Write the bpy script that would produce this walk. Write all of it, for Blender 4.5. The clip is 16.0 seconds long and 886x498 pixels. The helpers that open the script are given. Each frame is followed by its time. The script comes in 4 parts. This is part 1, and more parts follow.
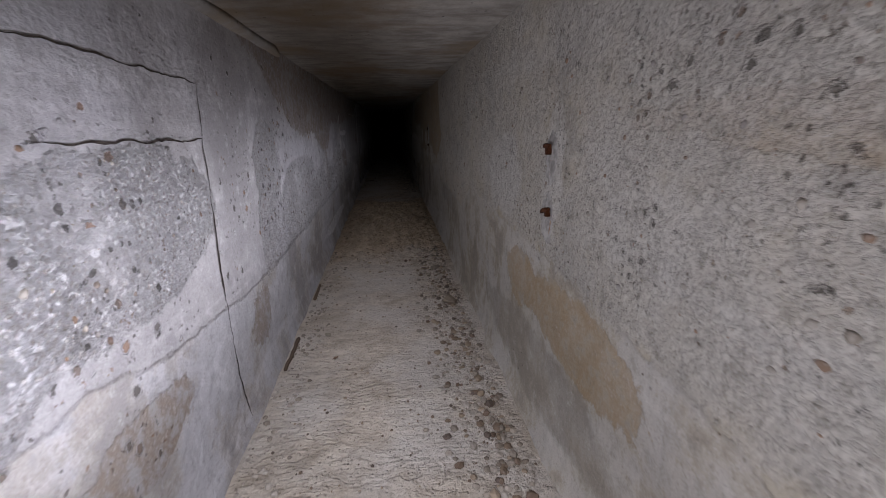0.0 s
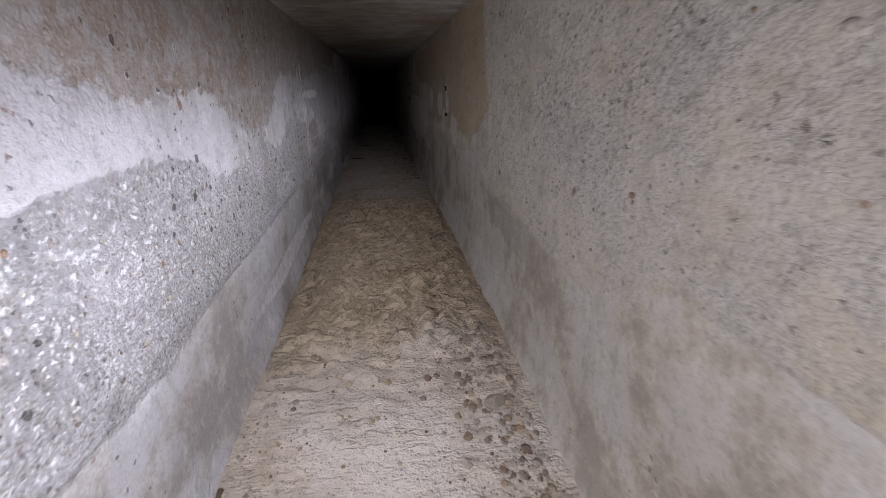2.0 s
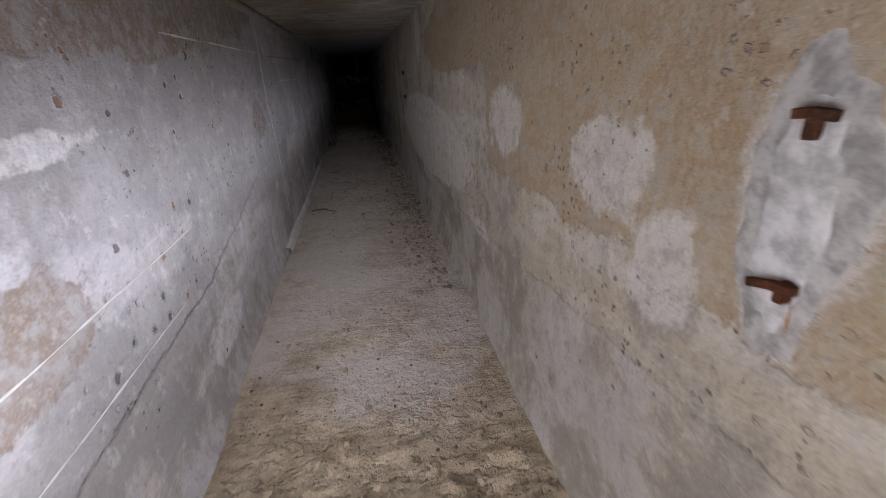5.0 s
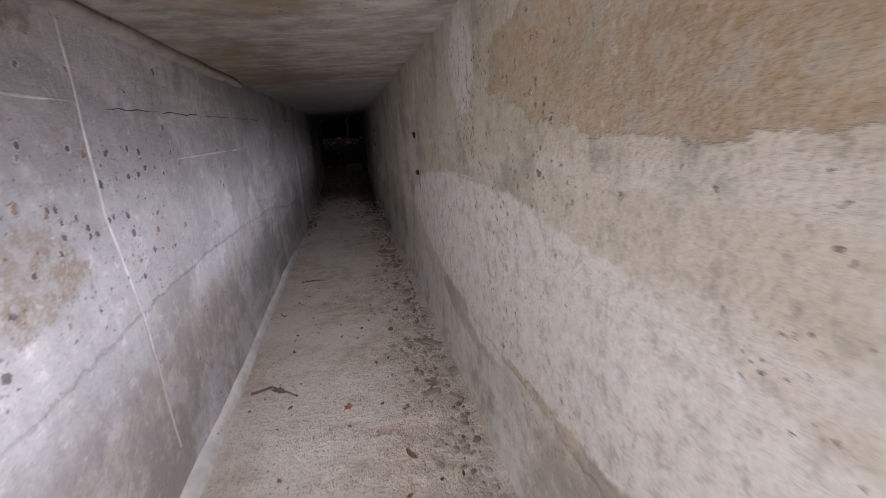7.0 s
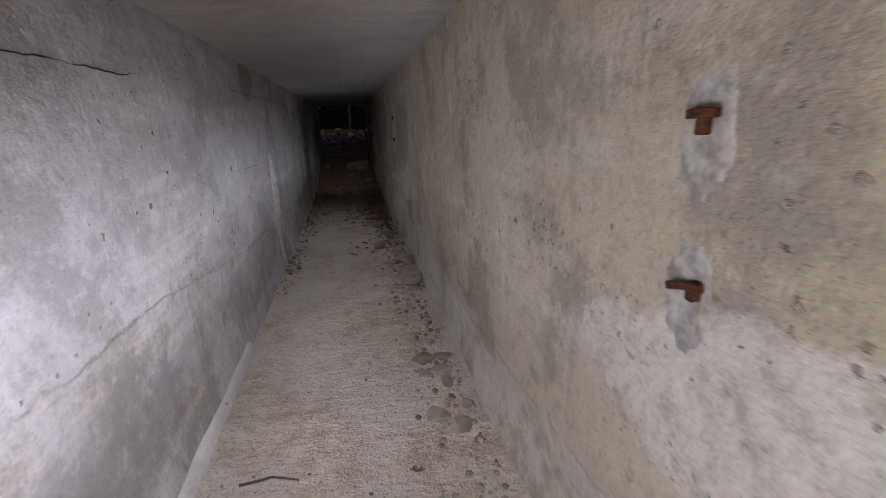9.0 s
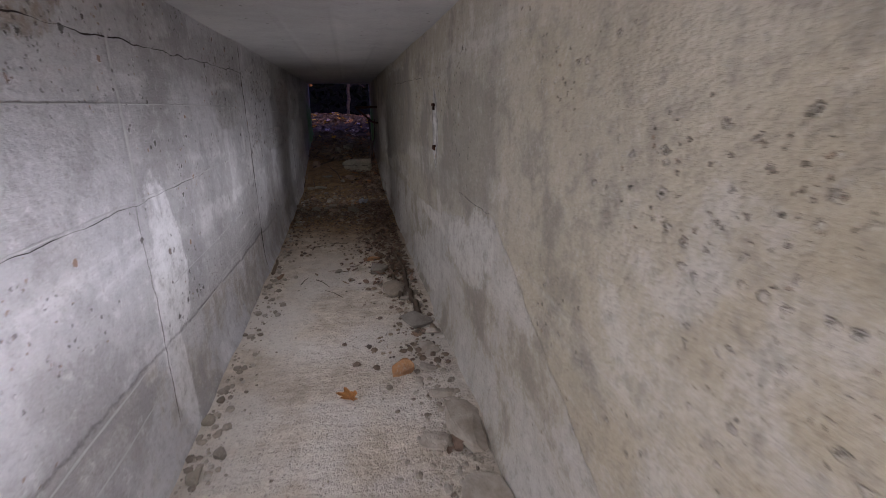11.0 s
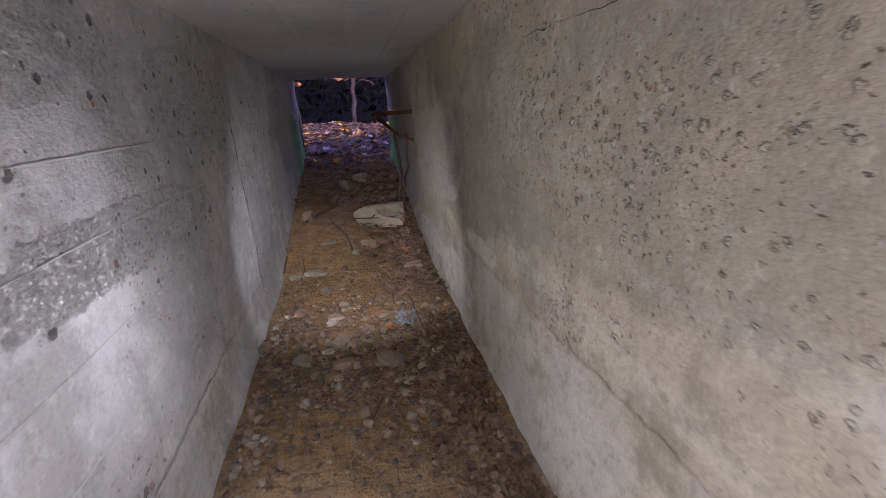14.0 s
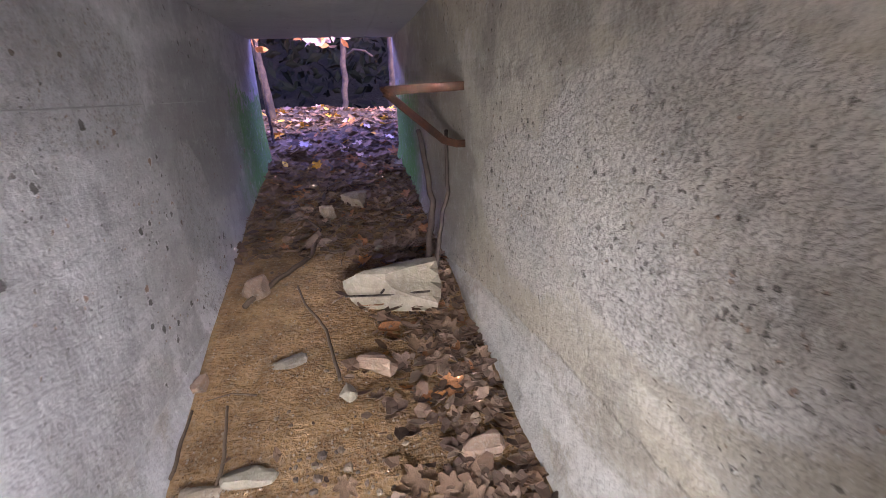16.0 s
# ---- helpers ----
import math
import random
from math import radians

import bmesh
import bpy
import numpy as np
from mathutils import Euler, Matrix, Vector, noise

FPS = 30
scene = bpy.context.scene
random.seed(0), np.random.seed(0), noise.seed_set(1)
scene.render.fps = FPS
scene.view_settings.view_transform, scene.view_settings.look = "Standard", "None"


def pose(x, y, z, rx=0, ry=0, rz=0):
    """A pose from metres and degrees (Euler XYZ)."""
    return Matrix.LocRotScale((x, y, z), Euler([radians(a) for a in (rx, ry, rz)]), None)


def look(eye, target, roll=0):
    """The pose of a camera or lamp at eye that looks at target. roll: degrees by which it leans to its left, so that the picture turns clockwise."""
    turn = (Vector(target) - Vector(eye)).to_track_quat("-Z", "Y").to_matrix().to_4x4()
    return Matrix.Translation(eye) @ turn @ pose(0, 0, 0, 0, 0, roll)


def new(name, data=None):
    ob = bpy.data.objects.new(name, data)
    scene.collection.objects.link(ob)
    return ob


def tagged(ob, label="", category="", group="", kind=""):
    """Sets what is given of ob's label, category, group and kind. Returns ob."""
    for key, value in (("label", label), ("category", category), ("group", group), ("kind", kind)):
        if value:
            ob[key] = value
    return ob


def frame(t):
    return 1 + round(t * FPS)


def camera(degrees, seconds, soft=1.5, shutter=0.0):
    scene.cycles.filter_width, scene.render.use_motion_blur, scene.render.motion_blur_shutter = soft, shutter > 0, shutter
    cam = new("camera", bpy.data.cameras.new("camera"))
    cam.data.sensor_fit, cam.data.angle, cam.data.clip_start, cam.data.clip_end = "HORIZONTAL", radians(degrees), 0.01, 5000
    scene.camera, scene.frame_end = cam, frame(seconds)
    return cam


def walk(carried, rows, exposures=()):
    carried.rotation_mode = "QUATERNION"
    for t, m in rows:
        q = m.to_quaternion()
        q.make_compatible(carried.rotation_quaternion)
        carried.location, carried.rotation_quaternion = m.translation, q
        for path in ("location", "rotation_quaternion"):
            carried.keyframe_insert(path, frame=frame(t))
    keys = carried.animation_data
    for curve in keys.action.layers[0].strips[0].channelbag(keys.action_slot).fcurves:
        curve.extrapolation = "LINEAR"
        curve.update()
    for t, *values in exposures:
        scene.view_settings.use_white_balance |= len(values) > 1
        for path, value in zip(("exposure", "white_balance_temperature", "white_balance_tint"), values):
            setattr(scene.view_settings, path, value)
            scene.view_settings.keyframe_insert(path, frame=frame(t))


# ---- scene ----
# seconds, x, y, z, heading (left is plus), tilt (up is plus), lean to the left
PATH = [
    (0.0, 0.659, 0.017, 1.241, -6.61, -16.36, -1.09),
    (0.5, 0.679, 0.541, 1.242, -7.59, -18.77, -1.10),
    (1.0, 0.696, 1.105, 1.240, -8.64, -19.45, -1.11),
    (1.5, 0.641, 1.698, 1.260, -9.32, -19.19, -1.55),
    (2.0, 0.611, 2.265, 1.202, -7.90, -21.00, -0.53),
    (2.5, 0.508, 2.853, 1.152, -6.19, -24.26, 2.90),
    (3.0, 0.588, 3.419, 1.171, -6.25, -26.49, -4.49),
    (3.5, 0.645, 4.034, 1.192, -6.56, -25.76, -1.55),
    (4.0, 0.641, 4.669, 1.216, -6.57, -26.61, -6.13),
    (4.3, 0.658, 4.995, 1.208, -7.72, -26.38, -6.14),
    (4.7, 0.669, 5.428, 1.239, -9.47, -24.30, -3.02),
    (6.8, 0.738, 7.614, 1.267, -10.25, -17.29, -3.44),
    (7.0, 0.749, 7.854, 1.260, -11.07, -16.06, -4.28),
    (7.5, 0.677, 8.488, 1.286, -10.88, -15.11, -7.22),
    (8.0, 0.704, 9.111, 1.251, -10.74, -15.28, -5.65),
    (8.2, 0.721, 9.361, 1.223, -10.96, -15.37, -4.38),
    (10.3, 0.672, 11.768, 1.240, -11.76, -18.93, -1.15),
    (10.5, 0.695, 12.015, 1.243, -12.00, -18.83, -0.48),
    (11.0, 0.708, 12.672, 1.267, -12.07, -18.54, -0.19),
    (11.5, 0.724, 13.282, 1.256, -11.72, -18.44, -0.35),
    (12.0, 0.721, 13.895, 1.279, -11.70, -17.92, -2.25),
    (12.5, 0.700, 14.435, 1.282, -11.56, -17.13, -3.64),
    (13.0, 0.718, 14.967, 1.226, -11.42, -18.28, -2.55),
    (13.5, 0.681, 15.493, 1.251, -11.45, -18.40, -2.18),
    (14.0, 0.636, 15.997, 1.277, -11.10, -18.48, -3.13),
    (14.5, 0.641, 16.523, 1.285, -11.26, -18.32, -1.52),
    (15.0, 0.715, 17.140, 1.262, -8.87, -18.89, -4.36),
    (15.5, 0.664, 17.591, 1.235, -10.61, -18.53, -2.83),
    (16.0, 0.669, 18.035, 1.226, -12.19, -20.29, -2.37),
]


def stance(x, y, z, heading, tilt, lean):
    h, p = radians(heading), radians(tilt)
    way = Vector((-math.sin(h) * math.cos(p), math.cos(h) * math.cos(p), math.sin(p)))
    return look((x, y, z), Vector((x, y, z)) + way, lean)


# how fast the stand-in lamps' power is made to fall, so the passage ahead looks dark, per metre
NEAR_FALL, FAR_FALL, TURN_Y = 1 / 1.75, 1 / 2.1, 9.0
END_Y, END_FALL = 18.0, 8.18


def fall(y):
    """Set fall of the stand-in lamps' power from the start to y, as a power of e."""
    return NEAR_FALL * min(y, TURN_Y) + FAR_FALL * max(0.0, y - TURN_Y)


def stops(y):
    return (fall(y) - fall(END_Y) + END_FALL) / math.log(2) - 0.032 * y - 4.65


cam = camera(91.80, 16.0, soft=0.6, shutter=0.18)
# where the clip's camera dims or brightens its picture, in stops
DIM = {0.0: -0.20, 0.5: 0.25, 1.0: -0.10, 1.5: -0.20, 2.0: 0.00, 2.5: -0.85, 3.0: -1.25, 3.5: -0.55, 4.0: -0.45, 7.0: -0.20, 7.5: -0.55, 8.0: -0.60, 10.5: -0.50, 11.0: -0.70, 11.5: -0.60, 12.0: -0.85, 12.5: -0.50, 13.0: -0.95, 14.0: -0.85, 14.5: -0.75, 15.0: -0.70, 16.0: -0.80}
walk(cam, [(t, stance(*p)) for t, *p in PATH], [(t, round(stops(p[1]) + float(np.interp(t, list(DIM), list(DIM.values()))), 3)) for t, *p in PATH])

# ---------------------------------------------------------------- light
world = bpy.data.worlds.new("world")
scene.world = world
world.use_nodes = True
wn, wl = world.node_tree.nodes, world.node_tree.links
sky = wn.new("ShaderNodeTexSky")
sky.sky_type = "NISHITA"
sky.sun_disc = False
sky.sun_elevation, sky.sun_rotation = radians(8), radians(150)
tint = wn.new("ShaderNodeMix")
tint.data_type, tint.blend_type = "RGBA", "MULTIPLY"
tint.inputs[0].default_value = 1.0
tint.inputs[7].default_value = (0.64, 0.42, 1.0, 1)  # violet dusk
wl.new(sky.outputs[0], tint.inputs[6])
wl.new(tint.outputs[2], wn["Background"].inputs[0])
wn["Background"].inputs[1].default_value = 0.072

sun = new("sun", bpy.data.lights.new("sun", "SUN"))
sun.data.energy, sun.data.angle, sun.data.color = 0.24, radians(12), (1.0, 0.74, 0.66)
sun.matrix_world = look((0, 0, 30), (-4, 7, 24))

# The only light inside is the walker's hand torch, carried low on the west side. A row of added still lamps along the
# way stands in for it.
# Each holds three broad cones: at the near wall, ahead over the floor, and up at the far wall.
STAND_IN_POWER = 310
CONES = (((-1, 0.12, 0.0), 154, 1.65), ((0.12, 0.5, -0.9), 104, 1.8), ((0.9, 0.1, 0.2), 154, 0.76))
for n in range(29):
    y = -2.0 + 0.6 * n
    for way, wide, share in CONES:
        torch_stand_in = new("torch_stand_in", bpy.data.lights.new("torch_stand_in", "SPOT"))
        torch_stand_in.matrix_world = look((0.42, y, 0.84), (0.42 + way[0], y + way[1], 0.84 + way[2]))
        torch_stand_in.data.energy = STAND_IN_POWER * share * math.exp(fall(END_Y) - fall(y) - END_FALL)
        torch_stand_in.data.spot_size, torch_stand_in.data.spot_blend = radians(wide), 0.8
        torch_stand_in.data.shadow_soft_size = 0.02
        torch_stand_in.data.color = (0.96, 0.965, 1.12)
# over the last stretch bare stand-in lamps, and from the torch's last place an added beam ahead to the mouth
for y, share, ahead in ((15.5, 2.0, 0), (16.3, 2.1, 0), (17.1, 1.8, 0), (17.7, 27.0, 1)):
    torch_stand_in = new("torch_stand_in", bpy.data.lights.new("torch_stand_in", "SPOT" if ahead else "POINT"))
    torch_stand_in.matrix_world = look((0.58 if ahead else 0.36, y, 0.8), (0.56, y + 1, 0.54))
    if ahead:
        torch_stand_in.data.spot_size, torch_stand_in.data.spot_blend = radians(104), 1.0
    torch_stand_in.data.energy = STAND_IN_POWER * share * math.exp(fall(END_Y) - fall(y) - END_FALL)
    torch_stand_in.data.shadow_soft_size = 0.02
    torch_stand_in.data.color = (0.97, 0.965, 1.08)

# ---------------------------------------------------------------- plan
WIDTH, HEIGHT, SOUTH, NORTH = 1.2, 1.68, -2.5, 22.3

# stains and worn patches of the walls, some damp ones holding painted shade: middle y, z and half sizes
ROUGH_W = [(1.1, 0.98, .6, .22), (.2, .9, .7, .25), (2.45, 1.0, .25, .25), (3.35, .75, .7, .27), (4.6, .72, .5, .2), (5.6, .78, .5, .2), (16.9, 1.45, .6, .14),
           (15.7, 1.25, .3, .12), (17.3, .97, .6, .1), (20.1, .66, .26, .4), (18.2, 1.36, .6, .2), (19.4, 1.3, .5, .2)]
BROWN_W = [(4.68, .82, .06, .18), (4.70, .70, .16, .13), (8.98, .98, .2, .12), (13.9, 1.55, .2, .14), (6.5, .8, .3, .12), (1.0, .45, .3, .1), (2.05, .35, .14, .14)]
# damp stains; the widest patches hold shade put into the colour
DAMP_SHADE_W = [(1.95, 1.3, .28, .36), (2.35, .9, .2, .3), (7.6, 1.2, 1.2, .4), (6.9, .5, .6, .2), (10.95, 1.02, .3, .28), (11.3, .35, .6, .2), (2.7, .42, .14, .12), (6.3, 1.3, .3, .4), (8.8, 1.0, 1.5, .5),
          (14.6, .9, .25, .5), (15.4, 1.5, .7, .12), (13.3, .3, .8, .2), (16.6, .25, .5, .2), (18.9, .5, .3, .5), (17.6, 1.0, .35, .6), (20.6, 1.1, .8, .4)]
PALE_W = [(5.1, .62, .3, .08), (14.3, .35, .09, .36), (14.45, .7, .12, .3), (6.55, 1.13, .5, .035), (6.15, 1.0, .09, .1),
          (20.0, .38, .2, .18), (7.5, .25, .25, .1), (3.4, .6, .6, .05), (5.0, .2, .9, .06)]
ROUGH_E = [(-.5, 1.2, .8, .4), (18.7, 1.0, .5, .3), (19.3, .85, .4, .25)]
BROWN_E = [(1.2, .58, .45, .13), (1.75, .6, .22, .13), (2.62, 1.27, .09, .06), (.5, 1.24, .4, .05), (-.3, 1.15, .5, .2), (8.3, 1.42, .9, .2),
           (21.5, .3, .2, .1)]
# damp stains, and painted shade on the wall away from the torch
DAMP_SHADE_E = [(17.2, 1.2, 1.2, .4), (20.8, .9, 1.0, .8), (1.6, .28, .8, .16), (14.5, 1.1, .42, .3), (15.0, .85, .3, .12), (18.2, .8, .6, .2), (14.25, .8, .12, .5), (9.7, .4, .5, .1), (7.8, 1.4, .9, .2), (4.2, .55, .5, .1)]
PALE_E = [(6.6, 1.03, .16, .12), (6.4, .88, .09, .1), (7.35, 1.06, .18, .12), (5.9, .88, .1, .1), (5.8, .84, .13, .1), (6.17, 1.07, .08, .2), (1.44, 1.05, .1, .22), (9.55, 1.48, .17, .2), (7.75, .5, .2, .04),
          (9.5, .75, 1.6, .3), (14.25, .75, .17, .12), (14.5, .62, .3, .14), (15.18, 1.15, .075, .19), (15.3, .6, .4, .04), (16.9, .2, .3, .16), (15.6, .2, .5, .14),
          (17.9, .62, .3, .05), (19.3, .3, .5, .1), (18.5, .25, .4, .14), (2.1, 1.0, .3, .2), (9.4, .42, .25, .06)]

PIT_W = [(9.4, 1.05, .6, .25), (15.8, 1.4, .6, .2), (17, 1.45, .6, .15), (18.2, 1.3, .6, .2), (2.5, 1, .5, .3), (4, 1, .5, .3), (1, 1, .6, .3), (16.6, 1.1, .5, .3)]
PIT_E = [(12.9, 1.0, .4, .2), (13.2, 1.12, .3, .15), (8.95, 1.1, .4, .08), (16.8, 1.2, .5, .2), (17.2, 1.1, .4, .2), (1.3, .95, .5, .25), (15.3, 1.32, .6, .14), (.6, 1.45, .7, .2), (3.9, 1, .8, .3), (5.6, 1.15, .5, .3), (18.9, 1.0, .5, .25)]

# lines at which the skin of the walls changes: (y, z), and (z, y) where an upright edge ends the gravel face
TIDE_W = [(-3, .72), (.9, .71), (1.2, .6), (1.7, .56), (2.1, .52), (5.6, .52), (6.2, .46), (7.5, .5), (8.6, .69), (10, .74), (11.8, .67), (13, .5), (16.5, .3), (19, .3), (20.5, .25)]
BROWN_TOP_W = [(1.5, 1.9), (2.6, 1.5), (3.05, 1.28), (3.5, 1.17), (4.05, 1.17), (4.45, 1.02), (4.8, 1.0), (5, 1.08), (5.2, 1.25), (6, 1.27), (7, 1.3), (8, 1.35), (9, 1.5), (9.6, 1.75)]
TIDE_E = [(.2, .7), (.8, .73), (1.5, .77), (2.4, .79), (3, .8), (3.3, .62), (4.4, .64), (4.7, .66), (5.1, .8), (8, .45), (10, .42), (13, .25), (14.1, .88), (14.55, .78), (15.2, .66), (16, .6), (17.4, .56), (19, .5), (20.5, .3)]
EDGE_E = [(.3, 5.2), (.89, 5.12), (.93, 4.91), (1.01, 4.78), (1.09, 4.68), (1.24, 4.71), (1.7, 4.85)]


def along(line, at):
    return float(np.interp(at, [p[0] for p in line], [p[1] for p in line]))


def patch(places, y, z):
    """About how many metres a place lies within the nearest of the patches."""
    return max((1 - math.hypot((y - a) / ry, (z - b) / rz)) * math.sqrt(ry * rz) for a, b, ry, rz in places)


def rough_field(side, y, z):
    if side < 0:
        return max(patch(ROUGH_W, y, z), min(z - along(TIDE_W, y), along(TIDE_W, y) + .34 - z, 6.0 - y, y - 2.2))
    return max(patch(ROUGH_E, y, z), min(z - along(TIDE_E, y), along(EDGE_E, z) - y))


def brown_field(side, y, z):
    if side < 0:
        return max(patch(BROWN_W, y, z), z - along(BROWN_TOP_W, y))
    return max(patch(BROWN_E, y, z), min(y - along(EDGE_E, z), z - .86, (7.6 - y) * .3))


def tide_field(side, y, z):
    return along(TIDE_W if side < 0 else TIDE_E, y) - z


def wob(x, y, z):
    return noise.noise(Vector((x, y, z)))


FLOOR_Y = [-3, 14, 16.5, 18, 19, 19.5, 20, 20.6, 21.2, 22, 23, 24.5, 26, 27.5, 30, 40, 130]
FLOOR_Z = [0, 0, .015, .03, .09, .17, .28, .39, .5, .62, .76, .95, .92, .9, 2.4, 9, 14]


def floor_z(x, y):
    base = float(np.interp(y, FLOOR_Y, FLOOR_Z))
    base += 0.05 * max(0.0, min(1.0, (y - 18.6) / 1.2)) * (0.55 - x) * (1 if y < 23 else 0)
    out = 0.012 * wob(x * 1.7, y * 1.7, 3) + 0.006 * wob(x * 6, y * 6, 7)
    sand = max(0.0, 1 - abs(y - 5.4) / 1.9)
    crumb = min(1, sand * 2.5) * max(0.0, min(1, x / .12, (WIDTH - x) / .12))
    out += crumb * (0.035 * (1 - (2 * x / WIDTH - 1) ** 2) * sand + 0.10 * abs(wob(x * 7, y * 11, 1)) + 0.06 * abs(wob(x * 15, y * 24, 5)))
    east = max(0.0, (x - 0.78) / 0.42)
    out += east * (0.018 * abs(wob(x * 14, y * 14, 2)) + 0.012 * wob(x * 4, y * 3, 9))
    if y > 22:
        out += min(1, (y - 22) / 3) * 0.22 * wob(x * .5, y * .5, 4)
    return base + out


def wall_off(side, y, z):
    """How far a wall's face stands out into the passage."""
    r = max(0.0, 4 * rough_field(side, y, z))
    off = 0.012 * wob(y * .8, z * 1.3, 11 * side) + 0.007 * wob(y * 3, z * 4, 7 * side) + (0.0008 + 0.003 * min(1, r * 3)) * wob(y * 13, z * 15, side)
    off += min(1, r * 3) * 0.006 * wob(y * 24, z * 24, 3 * side)
    board = math.floor(z / 0.22)
    off += 0.003 * wob(board * 7.7, math.floor(y / 4.7) * 3.1, 5 * side)
    off += 0.03 * math.exp(-max(z - floor_z(0.6, y), 0) / 0.06) * (1 + 0.6 * wob(y * 2.5, 0, side))
    return off


def face_x(side, y, z):
    return wall_off(side, y, z) if side < 0 else WIDTH - wall_off(side, y, z)


# ---------------------------------------------------------------- materials
class Net:
    """A small helper to write node materials."""

    def __init__(self, name):
        self.mat = bpy.data.materials.new(name)
        self.mat.use_nodes = True
        self.t = self.mat.node_tree
        self.bsdf = self.t.nodes["Principled BSDF"]
        self.place = self.t.nodes.new("ShaderNodeTexCoord").outputs["Object"]

    def put(self, socket, value):
        if hasattr(value, "is_linked"):
            self.t.links.new(value, socket)
        else:
            socket.default_value = value

    def node(self, kind, **inputs):
        n = self.t.nodes.new(kind)
        for k, v in inputs.items():
            self.put(n.inputs[k], v)
        return n

    def math(self, op, a, b=0.0):
        n = self.t.nodes.new("ShaderNodeMath")
        n.operation = op
        self.put(n.inputs[0], a)
        self.put(n.inputs[1], b)
        return n.outputs[0]

    def vec(self, op, a, b):
        n = self.t.nodes.new("ShaderNodeVectorMath")
        n.operation = op
        self.put(n.inputs[0], a)
        self.put(n.inputs[1], b)
        return n

    def noise(self, scale, detail=3.0, rough=0.55, at=None, stretch=None):
        at = at or self.place
        if stretch:
            at = self.vec("MULTIPLY", at, stretch).outputs[0]
        return self.node("ShaderNodeTexNoise", Vector=at, Scale=scale, Detail=detail, Roughness=rough)

    def ramp(self, value, low, high, a=0.0, b=1.0):
        n = self.node("ShaderNodeMapRange", Value=value)
        n.interpolation_type = "SMOOTHSTEP"
        for k, v in zip((1, 2, 3, 4), (low, high, a, b)):
            n.inputs[k].default_value = v
        return n.outputs[0]

    def mix(self, k, a, b, blend="MIX"):
        n = self.t.nodes.new("ShaderNodeMix")
        n.data_type, n.blend_type = "RGBA", blend
        for socket, v in ((n.inputs[0], k), (n.inputs[6], a), (n.inputs[7], b)):
            self.put(socket, (*v, 1) if isinstance(v, tuple) and len(v) == 3 else v)
        return n.outputs[2]

    def bump(self, height, strength, distance, under=None):
        n = self.node("ShaderNodeBump", Height=height, Strength=strength, Distance=distance)
        if under is not None:
            self.t.links.new(under, n.inputs["Normal"])
        return n.outputs[0]

    def done(self, colour, rough=0.85, normal=None, metal=0.0, spec=0.15):
        b = self.bsdf.inputs
        self.put(b["Base Color"], (*colour, 1) if isinstance(colour, tuple) and len(colour) == 3 else colour)
        self.put(b["Roughness"], rough)
        self.put(b["Metallic"], metal)
        self.put(b["Specular IOR Level"], spec)
        if normal is not None:
            self.t.links.new(normal, b["Normal"])
        return self.mat


